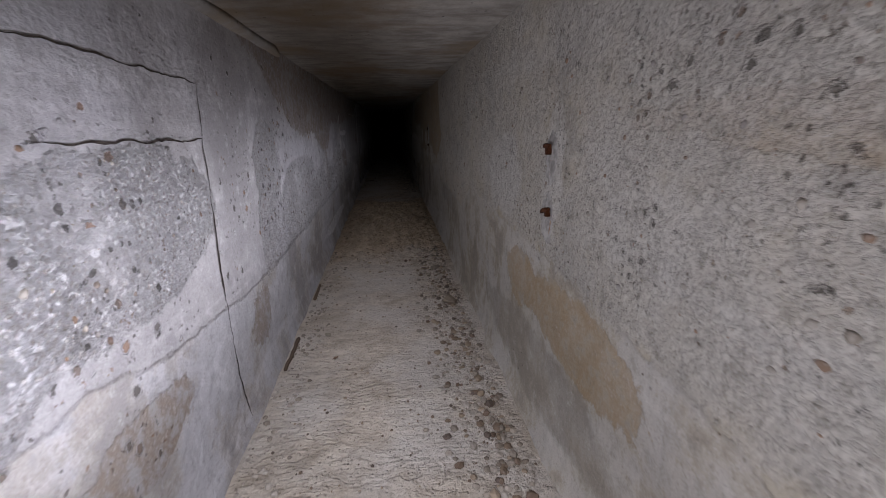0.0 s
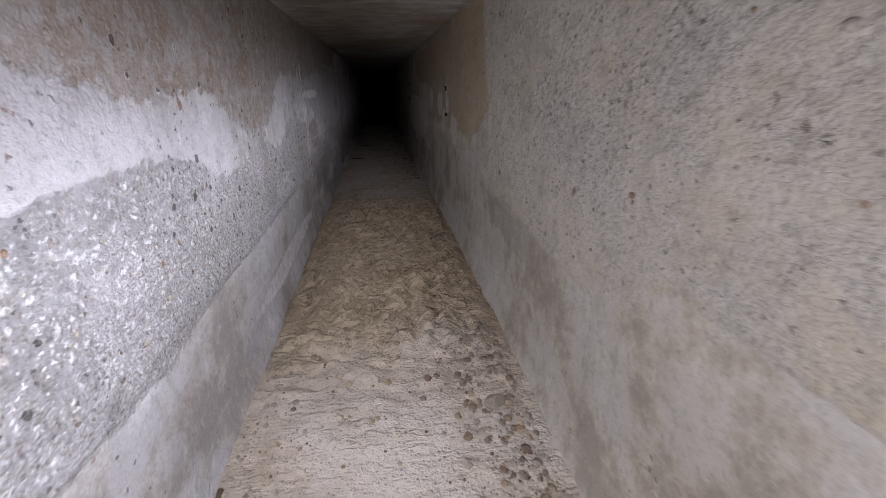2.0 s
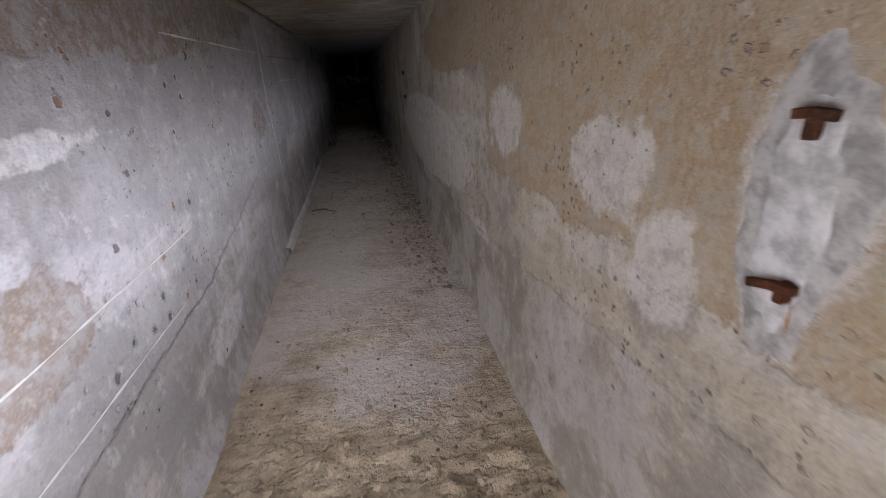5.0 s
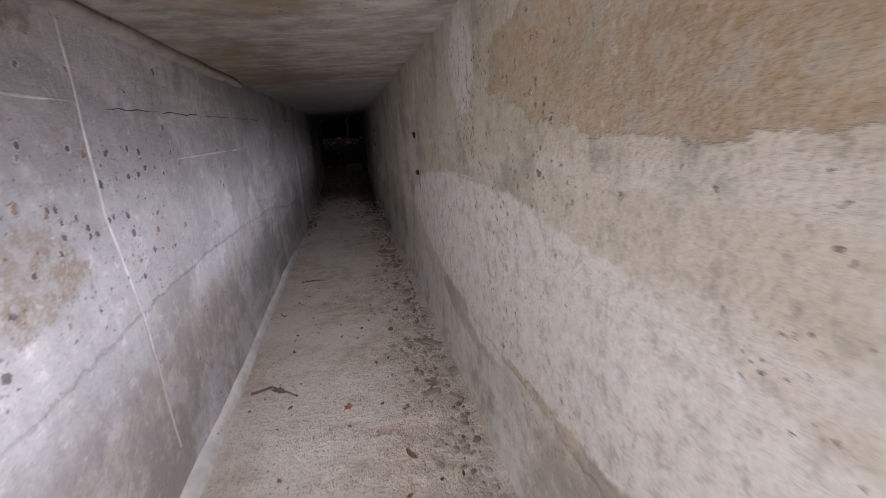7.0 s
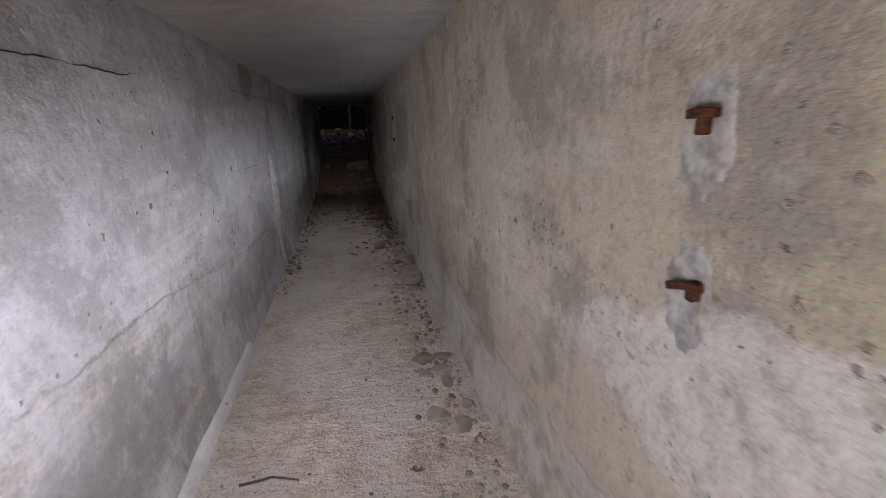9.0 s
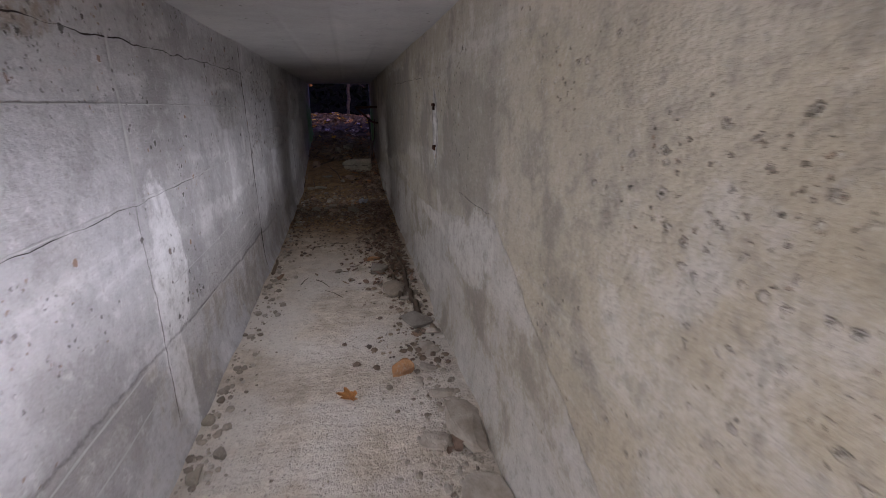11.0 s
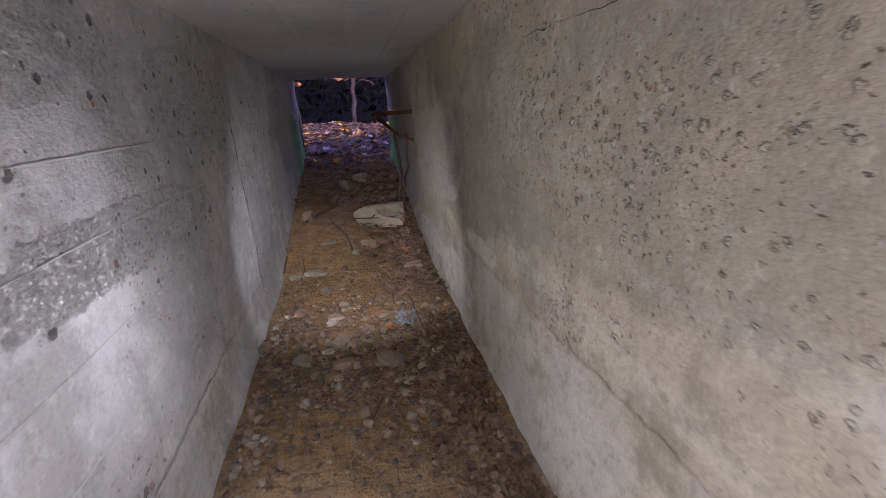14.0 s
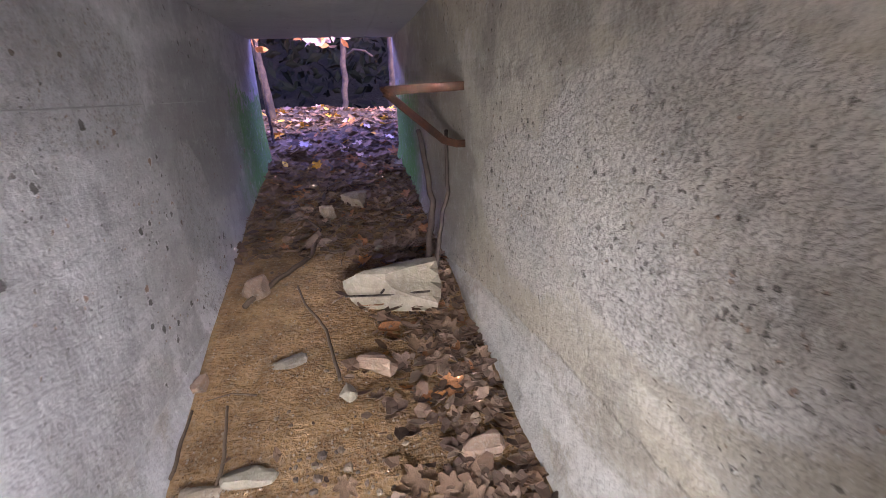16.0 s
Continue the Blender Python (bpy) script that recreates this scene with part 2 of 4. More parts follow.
def concrete(name, deep, crusty, base, warm, brown, pale, damp, foot, foot_warm, far, joint):
    """A concrete wall. The mesh carries how far each place lies within its zones; base to far are colours, joint is where the far part begins."""
    n = Net(name)
    ragged = n.math("SUBTRACT", n.noise(3.4, 6, 0.68).outputs[0], 0.5)
    jag = n.math("SUBTRACT", n.noise(10, 7, 0.74).outputs[0], 0.5)
    shift = n.math("ADD", n.math("MULTIPLY", ragged, 0.26), n.math("MULTIPLY", jag, 0.22))

    def zone(kind, soft, share=1.0):
        a = n.t.nodes.new("ShaderNodeAttribute")
        a.attribute_name = kind
        return n.ramp(n.math("ADD", a.outputs["Fac"], n.math("MULTIPLY", shift, share)), -soft, soft)

    rough, browned, damp_shaded = zone("rough", 0.02, 0.7), zone("brown", 0.012, 0.9), zone("damp", 0.04, 1.2)
    rough = n.math("MULTIPLY", rough, n.ramp(n.noise(2.6, 5, 0.7).outputs[0], 0.36, 0.56, 0.3, 1.0))
    pitted = zone("pitted", 0.1, 0.6)
    bloom, footed = zone("pale", 0.02, 0.8), zone("tide", 0.009, 0.3)
    sep = n.node("ShaderNodeSeparateXYZ", Vector=n.place)
    late = n.math("MULTIPLY", n.ramp(sep.outputs[1], joint - 0.02, joint + 0.02), n.ramp(sep.outputs[1], joint + 1.2, joint + 2.6, 1.0, 0.45))
    large, mid, fine = n.noise(0.8, 5), n.noise(4.5, 6, 0.7), n.noise(55, 4, 0.7)
    streak = n.noise(2.2, 5, 0.65, stretch=(1, 0.25, 2.6))
    drip = n.noise(6, 5, 0.65, stretch=(1, 1.6, 0.22))
    blot, speck, cloud = n.noise(15, 6, 0.75), n.noise(150, 3, 0.8), n.noise(1.7, 8, 0.72)
    col = n.mix(n.ramp(large.outputs[0], 0.38, 0.62), base, warm)
    col = n.mix(n.math("MULTIPLY", late, n.ramp(large.outputs[0], 0.3, 0.6, 1.0, 0.6)), col, far)
    col = n.mix(n.math("MULTIPLY", footed, n.ramp(mid.outputs[0], 0.3, 0.6, 0.95, 0.7)), col, n.mix(n.ramp(cloud.outputs[0], 0.46, 0.56), foot, foot_warm))
    col = n.mix(n.ramp(streak.outputs[0], 0.5, 0.68, 0, 0.45), col, pale)
    col = n.mix(n.ramp(cloud.outputs[0], 0.50, 0.60, 0, 0.72), col, damp)
    col = n.mix(n.ramp(cloud.outputs[0], 0.44, 0.36, 0, 0.5), col, pale)
    col = n.mix(n.ramp(drip.outputs[0], 0.5, 0.75, 0, 0.35), col, damp)
    # damp stains and the walls' painted shade share this darker tone
    col = n.mix(n.math("MULTIPLY", damp_shaded, n.ramp(mid.outputs[0], 0.3, 0.6, 0.85, 0.45)), col, damp)
    col = n.mix(n.math("MULTIPLY", browned, n.ramp(mid.outputs[0], 0.3, 0.65, 0.95, 0.6)), col, n.mix(n.ramp(blot.outputs[0], 0.4, 0.65), brown, warm))
    col = n.mix(n.math("MULTIPLY", bloom, n.ramp(blot.outputs[0], 0.35, 0.6, 0.9, 0.6)), col, pale)
    # moss where daylight reaches the mouth of the passage
    moss = n.math("MULTIPLY", n.ramp(n.math("ADD", sep.outputs[1], ragged), 20.9, 21.5), n.ramp(n.math("ADD", sep.outputs[2], jag), 1.3, 1.16))
    col = n.mix(n.math("MULTIPLY", moss, 0.85), col, (0.08, 0.27, 0.02))
    # the gravel face: a crust of lumps and stones
    sway = n.vec("SUBTRACT", n.noise(60, 3, 0.7).outputs["Color"], (0.5, 0.5, 0.5)).outputs[0]
    sway = n.vec("ADD", n.place, n.vec("MULTIPLY", sway, (0, 0.022, 0.02)).outputs[0]).outputs[0]
    cells = n.node("ShaderNodeTexVoronoi", Vector=sway, Scale=82.0, Randomness=1.0)
    pick = n.node("ShaderNodeSeparateColor", Color=cells.outputs["Color"])
    pebble = n.mix(n.ramp(pick.outputs[0], 0.3, 0.9), (0.42, 0.37, 0.32), pale)
    pebble = n.mix(n.ramp(pick.outputs[1], 0.9, 0.93, 0, 0.85), pebble, (0.20, 0.11, 0.07))
    stone = n.ramp(cells.outputs["Distance"], 0.62, 0.2)
    broken = n.noise(42, 6, 0.7, stretch=(1, 0.8, 1.15))
    crust = n.ramp(broken.outputs[0], 0.40, 0.60)
    # light on the lumps' facets, put in as a paler colour
    col = n.mix(n.math("MULTIPLY", rough, 0.6), col, pale)
    col = n.mix(n.math("MULTIPLY", n.math("MULTIPLY", stone, rough), 0.5 * crusty + 0.1), col, pebble)
    # shade in the gaps between lumps is painted as a dark colour
    gap = n.math("MULTIPLY", n.math("MULTIPLY", n.ramp(broken.outputs[0], 0.39, 0.33), rough), n.ramp(pick.outputs[2], 0.45, 0.6))
    col = n.mix(n.math("MULTIPLY", gap, 0.45), col, (0.14, 0.115, 0.09))
    # blowholes: ragged holes with a pale rim, in swarms
    jitter = n.vec("SUBTRACT", n.noise(75, 3, 0.7).outputs["Color"], (0.5, 0.5, 0.5)).outputs[0]
    jitter = n.vec("ADD", n.place, n.vec("MULTIPLY", jitter, (0, 0.03, 0.024)).outputs[0]).outputs[0]
    hole = n.node("ShaderNodeTexVoronoi", Vector=jitter, Scale=27.0, Randomness=1.0)
    hp = n.node("ShaderNodeSeparateColor", Color=hole.outputs["Color"])
    crowd = n.ramp(n.noise(1.6, 4, 0.65).outputs[0], 0.42, 0.66, 0.0, 0.5)
    some = n.math("GREATER_THAN", n.math("ADD", hp.outputs[1], n.math("ADD", crowd, n.math("MULTIPLY", pitted, 0.42))), n.math("ADD", 1.04, n.math("MULTIPLY", footed, 0.3)))
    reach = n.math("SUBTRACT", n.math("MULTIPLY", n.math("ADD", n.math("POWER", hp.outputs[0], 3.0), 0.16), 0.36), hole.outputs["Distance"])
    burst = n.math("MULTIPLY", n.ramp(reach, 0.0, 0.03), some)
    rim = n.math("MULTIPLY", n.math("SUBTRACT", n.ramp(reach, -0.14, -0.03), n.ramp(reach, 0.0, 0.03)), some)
    # a finer swarm of pinholes
    pin = n.node("ShaderNodeTexVoronoi", Vector=jitter, Scale=66.0, Randomness=1.0)
    pp = n.node("ShaderNodeSeparateColor", Color=pin.outputs["Color"])
    pinned = n.math("GREATER_THAN", n.math("ADD", pp.outputs[1], n.math("ADD", crowd, n.math("ADD", n.math("MULTIPLY", pitted, 0.2), n.math("MULTIPLY", rough, 0.15 * crusty)))), n.math("ADD", 1.02, n.math("MULTIPLY", footed, 0.3)))
    pinhole = n.math("MULTIPLY", n.ramp(n.math("SUBTRACT", n.math("MULTIPLY", pp.outputs[0], 0.42), pin.outputs["Distance"]), 0.0, 0.08), pinned)
    burst = n.math("MAXIMUM", burst, n.math("MULTIPLY", pinhole, 0.8))
    keen = n.math("ADD", n.math("MULTIPLY", rough, 0.3), 0.55)
    col = n.mix(n.ramp(blot.outputs[0], 0.5, 0.66, 0, 0.5), col, damp)
    col = n.mix(n.ramp(blot.outputs[0], 0.46, 0.32, 0, 0.35), col, pale)
    col = n.mix(n.math("MULTIPLY", n.ramp(fine.outputs[0], 0.54, 0.68, 0.0, 0.5), keen), col, (0.17, 0.14, 0.11))
    col = n.mix(n.math("MULTIPLY", n.ramp(speck.outputs[0], 0.56, 0.7, 0.0, 0.5), keen), col, (0.15, 0.12, 0.09))
    col = n.mix(n.math("MULTIPLY", n.ramp(speck.outputs[0], 0.45, 0.3, 0.0, 0.4), keen), col, (0.75, 0.73, 0.7))
    col = n.mix(n.math("MULTIPLY", rim, 0.35), col, pale)
    # inside of the holes: their shade is put into the colour, some brownish
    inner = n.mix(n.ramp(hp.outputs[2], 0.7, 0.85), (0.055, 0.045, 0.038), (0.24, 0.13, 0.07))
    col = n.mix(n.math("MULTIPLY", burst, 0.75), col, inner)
    h = n.math("ADD", n.math("MULTIPLY", mid.outputs[0], 0.5), n.math("MULTIPLY", fine.outputs[0], 0.17))
    h = n.math("ADD", h, n.math("MULTIPLY", blot.outputs[0], 0.3))
    h = n.math("ADD", h, n.math("MULTIPLY", n.math("MULTIPLY", stone, rough), 0.16 * crusty))
    h = n.math("ADD", h, n.math("MULTIPLY", n.math("MULTIPLY", crust, rough), 0.42 * crusty))
    h = n.math("SUBTRACT", h, n.math("MULTIPLY", footed, 0.22))
    h = n.math("SUBTRACT", h, n.math("MULTIPLY", browned, 0.08))
    h = n.math("ADD", h, n.math("SUBTRACT", n.math("MULTIPLY", rim, 0.3), n.math("MULTIPLY", burst, 0.7)))
    return n.done(col, n.ramp(mid.outputs[0], 0.3, 0.7, 0.75, 0.95), n.bump(h, 1.0, deep))


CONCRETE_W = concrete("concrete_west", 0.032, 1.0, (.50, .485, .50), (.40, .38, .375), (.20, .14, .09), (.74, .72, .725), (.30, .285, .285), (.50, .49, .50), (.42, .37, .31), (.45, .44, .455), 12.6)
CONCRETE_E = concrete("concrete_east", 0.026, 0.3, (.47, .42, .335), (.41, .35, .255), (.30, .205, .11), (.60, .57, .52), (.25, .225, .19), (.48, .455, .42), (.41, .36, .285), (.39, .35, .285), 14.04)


def plain_concrete(name, light, dark, stain, stretch):
    n = Net(name)
    large, mid, fine = n.noise(1.1, 5, 0.65), n.noise(6, 5, 0.7, stretch=stretch), n.noise(60, 3, 0.7)
    col = n.mix(n.ramp(mid.outputs[0], 0.32, 0.68), dark, light)
    col = n.mix(n.ramp(large.outputs[0], 0.46, 0.64, 0, 0.8), col, stain)
    sep = n.node("ShaderNodeSeparateXYZ", Vector=n.place)
    smooth = n.mix(n.ramp(large.outputs[0], 0.35, 0.65), (.36, .35, .35), (.46, .45, .45))
    col = n.mix(n.ramp(sep.outputs[1], 11.5, 13.0, 0, 0.85), col, smooth)
    col = n.mix(n.ramp(fine.outputs[0], 0.35, 0.75, 0, 0.25), col, dark)
    pits = n.node("ShaderNodeTexVoronoi", Vector=n.place, Scale=24.0)
    pp = n.node("ShaderNodeSeparateColor", Color=pits.outputs["Color"])
    pit = n.math("MULTIPLY", n.ramp(pits.outputs["Distance"], 0.2, 0.1), n.ramp(pp.outputs[0], 0.86, 0.9))
    # pits are coloured dark to hold the shade within them
    col = n.mix(n.math("MULTIPLY", pit, 0.7), col, (0.08, 0.07, 0.06))
    h = n.math("SUBTRACT", n.math("ADD", mid.outputs[0], n.math("MULTIPLY", fine.outputs[0], 0.3)), pit)
    return n.done(col, 0.88, n.bump(h, 0.7, 0.01))


CONCRETE_TOP = plain_concrete("concrete_ceiling", (.52, .485, .44), (.26, .235, .205), (.27, .2, .125), (0.7, 1.2, 1))
CONCRETE_BACK = plain_concrete("concrete_back", (.40, .38, .36), (.28, .26, .24), (.3, .24, .17), (1, 1, 1))
SEAM = plain_concrete("concrete_seam", (.74, .72, .70), (.5, .48, .46), (.6, .56, .5), (1, 1, 1))


def dirt(name, light, dark, grey):
    n = Net(name)
    large, mid, fine = n.noise(1.6, 5, 0.6), n.noise(9, 6, 0.7), n.noise(70, 4, 0.75)
    sep = n.node("ShaderNodeSeparateXYZ", Vector=n.place)
    col = n.mix(n.ramp(mid.outputs[0], 0.3, 0.7), dark, light)
    col = n.mix(n.ramp(large.outputs[0], 0.42, 0.6, 0, 0.85), col, grey)
    wet = n.math("ADD", n.math("MULTIPLY", n.math("SUBTRACT", large.outputs[0], 0.5), 2.5), sep.outputs[1])
    col = n.mix(n.ramp(wet, 15.7, 17.6), col, n.mix(n.ramp(mid.outputs[0], 0.35, 0.7), (.17, .10, .048), (.35, .215, .105)))
    sand = n.math("MULTIPLY", n.ramp(wet, 3.6, 4.4), n.ramp(wet, 7.6, 6.9))
    col = n.mix(n.math("MULTIPLY", sand, 0.8), col, n.mix(n.ramp(mid.outputs[0], 0.35, 0.65), (.42, .32, .20), (.70, .56, .38)))
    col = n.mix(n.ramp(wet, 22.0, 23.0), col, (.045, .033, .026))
    grit = n.node("ShaderNodeTexVoronoi", Vector=n.place, Scale=75.0)
    gp = n.node("ShaderNodeSeparateColor", Color=grit.outputs["Color"])
    bit = n.math("MULTIPLY", n.ramp(grit.outputs["Distance"], 0.42, 0.25), n.ramp(gp.outputs[0], 0.72, 0.78))
    col = n.mix(n.math("MULTIPLY", bit, 0.4), col, n.mix(n.ramp(gp.outputs[1], 0.4, 0.6), (.06, .05, .045), (.42, .39, .35)))
    col = n.mix(n.ramp(fine.outputs[0], 0.4, 0.75, 0, 0.35), col, dark)
    speck = n.noise(30, 6, 0.75)
    col = n.mix(n.ramp(speck.outputs[0], 0.55, 0.68, 0, 0.42), col, n.mix(0.5, dark, (.1, .08, .06)))
    # slope behind the bank: its shade is painted in as near-black soil
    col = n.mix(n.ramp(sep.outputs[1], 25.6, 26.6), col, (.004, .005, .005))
    h = n.math("ADD", n.math("ADD", mid.outputs[0], n.math("MULTIPLY", fine.outputs[0], 0.25)), n.math("MULTIPLY", bit, 0.2))
    h = n.math("ADD", h, n.math("MULTIPLY", speck.outputs[0], n.math("ADD", 0.35, n.math("MULTIPLY", sand, 0.5))))
    clod = n.noise(13, 4, 0.62, stretch=(0.75, 1.9, 1))
    h = n.math("ADD", h, n.math("MULTIPLY", n.ramp(clod.outputs[0], 0.46, 0.54), n.math("ADD", n.math("MULTIPLY", sand, 1.3), 0.2)))
    return n.done(col, n.ramp(mid.outputs[0], 0.3, 0.7, 0.75, 0.95), n.bump(h, 1.0, 0.028), spec=0.04)


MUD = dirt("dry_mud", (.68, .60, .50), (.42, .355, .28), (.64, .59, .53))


def mottled(name, colours, rough=0.9, scale=9.0, spec=0.15, bump=0.008, islands=False, speck=0.3):
    """A material whose colour differs from piece to piece and is mottled within each."""
    n = Net(name)
    if islands:
        pick = n.t.nodes.new("ShaderNodeNewGeometry").outputs["Random Per Island"]
    else:
        pick = n.t.nodes.new("ShaderNodeObjectInfo").outputs["Random"]
    ramp = n.t.nodes.new("ShaderNodeValToRGB")
    ramp.color_ramp.interpolation = "CONSTANT" if islands else "LINEAR"
    el = ramp.color_ramp.elements
    while len(el) < len(colours):
        el.new(0.5)
    for k, c in enumerate(colours):
        el[k].position, el[k].color = k / len(colours), (*c, 1)
    n.put(ramp.inputs[0], pick)
    mid, fine = n.noise(scale, 5, 0.65), n.noise(scale * 9, 3, 0.7)
    col = n.mix(n.ramp(mid.outputs[0], 0.35, 0.7, 0, 0.55), ramp.outputs[0], (.10, .075, .055))
    col = n.mix(n.ramp(fine.outputs[0], 0.45, 0.75, 0, speck), col, (.5, .46, .42))
    h = n.math("ADD", mid.outputs[0], n.math("MULTIPLY", fine.outputs[0], 0.4))
    return n.done(col, rough, n.bump(h, 0.8, bump), spec=spec)


STONE = mottled("rubble_stone", [(.29, .255, .2), (.25, .215, .17), (.32, .255, .185), (.235, .21, .18)])
PINK = mottled("pink_brick_stone", [(.38, .25, .18), (.34, .23, .165)])
ORANGE = mottled("orange_brick", [(.46, .235, .10), (.42, .21, .09)])
WHITE = mottled("cream_limestone", [(.31, .27, .20), (.35, .31, .235)], scale=6)
MUDCAKE = mottled("mud_cake", [(.36, .31, .25), (.28, .235, .18), (.4, .35, .29)], speck=0.15)
GRAVEL = mottled("gravel", [(.2, .145, .1), (.11, .085, .07), (.28, .215, .15), (.15, .105, .075), (.34, .265, .19), (.18, .13, .095)], islands=True, speck=0.12)
CRUMB = mottled("grey_crumbs", [(.40, .35, .29), (.31, .27, .22), (.46, .41, .35), (.2, .165, .13), (.36, .31, .25)], islands=True, speck=0.12)
CLOD = mottled("sandy_clods", [(.46, .37, .25), (.38, .3, .2), (.52, .42, .3), (.3, .23, .16)], islands=True, speck=0.1)
AGGREGATE = mottled("aggregate_pebbles", [(.42, .37, .31), (.46, .42, .37), (.3, .2, .14), (.43, .39, .34), (.36, .33, .31), (.2, .165, .14)], islands=True)
LITTER = mottled("leaf_litter", [(.14, .085, .055), (.2, .125, .085), (.09, .055, .04), (.24, .165, .12), (.17, .1, .06)], rough=0.8, scale=20, islands=True, bump=0.003, speck=0.06)
LEAF_BROWN = mottled("dry_leaf", [(.27, .165, .10), (.20, .12, .075), (.31, .2, .13), (.23, .15, .11)], rough=0.75, scale=25, bump=0.003, speck=0.06)
LEAF_GOLD = mottled("golden_leaf", [(.85, .50, .04), (.78, .38, .03), (.88, .58, .07)], rough=0.65, scale=25, bump=0.002, speck=0.06)
LEAF_PALE = mottled("pale_leaf", [(.55, .46, .42), (.5, .42, .46), (.60, .44, .33)], rough=0.6, scale=25, bump=0.002, speck=0.06)
LEAF_ORANGE = mottled("orange_leaf", [(.46, .19, .05), (.40, .17, .07)], rough=0.7, scale=25, bump=0.002, speck=0.06)
WOOD = mottled("weathered_twig", [(.10, .07, .048), (.065, .045, .033), (.16, .115, .08)], scale=14, bump=0.006, speck=0.06)
DARK_WOOD = mottled("dark_branch_wood", [(.06, .042, .034), (.045, .032, .026)], scale=14, bump=0.006, speck=0.05)
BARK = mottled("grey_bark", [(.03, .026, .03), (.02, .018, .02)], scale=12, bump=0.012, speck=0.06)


def rust(name, dark, mean, light):
    n = Net(name)
    mid, fine = n.noise(18, 6, 0.7), n.noise(120, 4, 0.7)
    col = n.mix(n.ramp(mid.outputs[0], 0.35, 0.65), dark, mean)
    col = n.mix(n.ramp(fine.outputs[0], 0.5, 0.7, 0, 0.6), col, light)
    return n.done(col, 0.85, n.bump(fine.outputs[0], 0.9, 0.004), metal=0.2)


RUST = rust("rusty_steel", (.03, .014, .009), (.10, .036, .016), (.18, .068, .024))
OLD_STEEL = rust("dark_rusty_steel", (.018, .010, .008), (.055, .022, .012), (.095, .038, .018))


def flat(name, a, b, scale=30, rough=0.9):
    n = Net(name)
    mid = n.noise(scale, 5, 0.7)
    return n.done(n.mix(n.ramp(mid.outputs[0], 0.35, 0.65), a, b), rough, n.bump(mid.outputs[0], 0.6, 0.004), spec=0.03)


# near-black greens: the slope's shade is painted into the foliage
FERN = flat("shade_dark_foliage", (.0015, .003, .002), (.004, .006, .0045), 4)
CRACK = flat("crack_dark", (.025, .02, .018), (.07, .058, .05))
RUN = flat("rust_run", (.40, .19, .05), (.30, .12, .04))
LIME = flat("lime_bloom", (.66, .64, .61), (.36, .345, .325), 22)
SOCKET = flat("mortar_socket", (.48, .455, .42), (.24, .225, .21), 24)


# ---------------------------------------------------------------- builders
def mesh_of(name, verts, faces, mat, smooth=True):
    me = bpy.data.meshes.new(name)
    me.from_pydata([tuple(v) for v in verts], [], faces)
    me.polygons.foreach_set("use_smooth", [smooth] * len(me.polygons))
    me.materials.append(mat)
    me.update()
    return me


def part(name, bm, mat, parent, label="", smooth=False):
    """Links a bmesh, or finished mesh data, as one mesh object under a thing or a part."""
    if isinstance(bm, bmesh.types.BMesh):
        me = bpy.data.meshes.new(name)
        bm.to_mesh(me)
        bm.free()
        me.materials.append(mat)
        me.polygons.foreach_set("use_smooth", [smooth] * len(me.polygons))
    else:
        me = bm
    ob = new(name, me)
    ob.parent = parent
    return tagged(ob, label)


def sheet(name, us, vs, at, mat):
    """A grid of faces over two rows of numbers; at(u, v) gives the place."""
    verts = [at(u, v) for u in us for v in vs]
    k = len(vs)
    faces = [(i * k + j, (i + 1) * k + j, (i + 1) * k + j + 1, i * k + j + 1) for i in range(len(us) - 1) for j in range(k - 1)]
    return verts, faces


def steps(a, b, d):
    return [a + (b - a) * i / round((b - a) / d) for i in range(round((b - a) / d) + 1)]


def box_bm(a, b, bevel=0.0):
    bm = bmesh.new()
    bmesh.ops.create_cube(bm, size=1)
    for v in bm.verts:
        v.co = [a[i] + (v.co[i] + 0.5) * (b[i] - a[i]) for i in range(3)]
    if bevel:
        bmesh.ops.bevel(bm, geom=bm.edges[:], offset=bevel, segments=2, affect="EDGES")
    return bm


# ---------------------------------------------------------------- structure
def slab_sheet(name, front, back, mat, kind_label, category):
    """A grid surface closed to a solid by a plain back."""
    verts, faces, rim = front
    n = len(verts)
    verts = verts + [back(v) for v in (verts[i] for i in rim)]
    r = len(rim)
    faces = faces + [(rim[i], rim[(i + 1) % r], n + (i + 1) % r, n + i) for i in range(r)] + [tuple(n + i for i in range(r))]
    ob = new(name, mesh_of(name, verts, faces, mat))
    return tagged(ob, kind_label, category, kind="structure")


def rim_of(nu, nv):
    return ([i * nv for i in range(nu)] + [(nu - 1) * nv + j for j in range(1, nv)] + [i * nv + nv - 1 for i in range(nu - 2, -1, -1)] + [j for j in range(nv - 2, 0, -1)])


LONG = steps(SOUTH, NORTH, 0.032)
TALL = steps(-0.15, 1.85, 0.033)
walls = {}
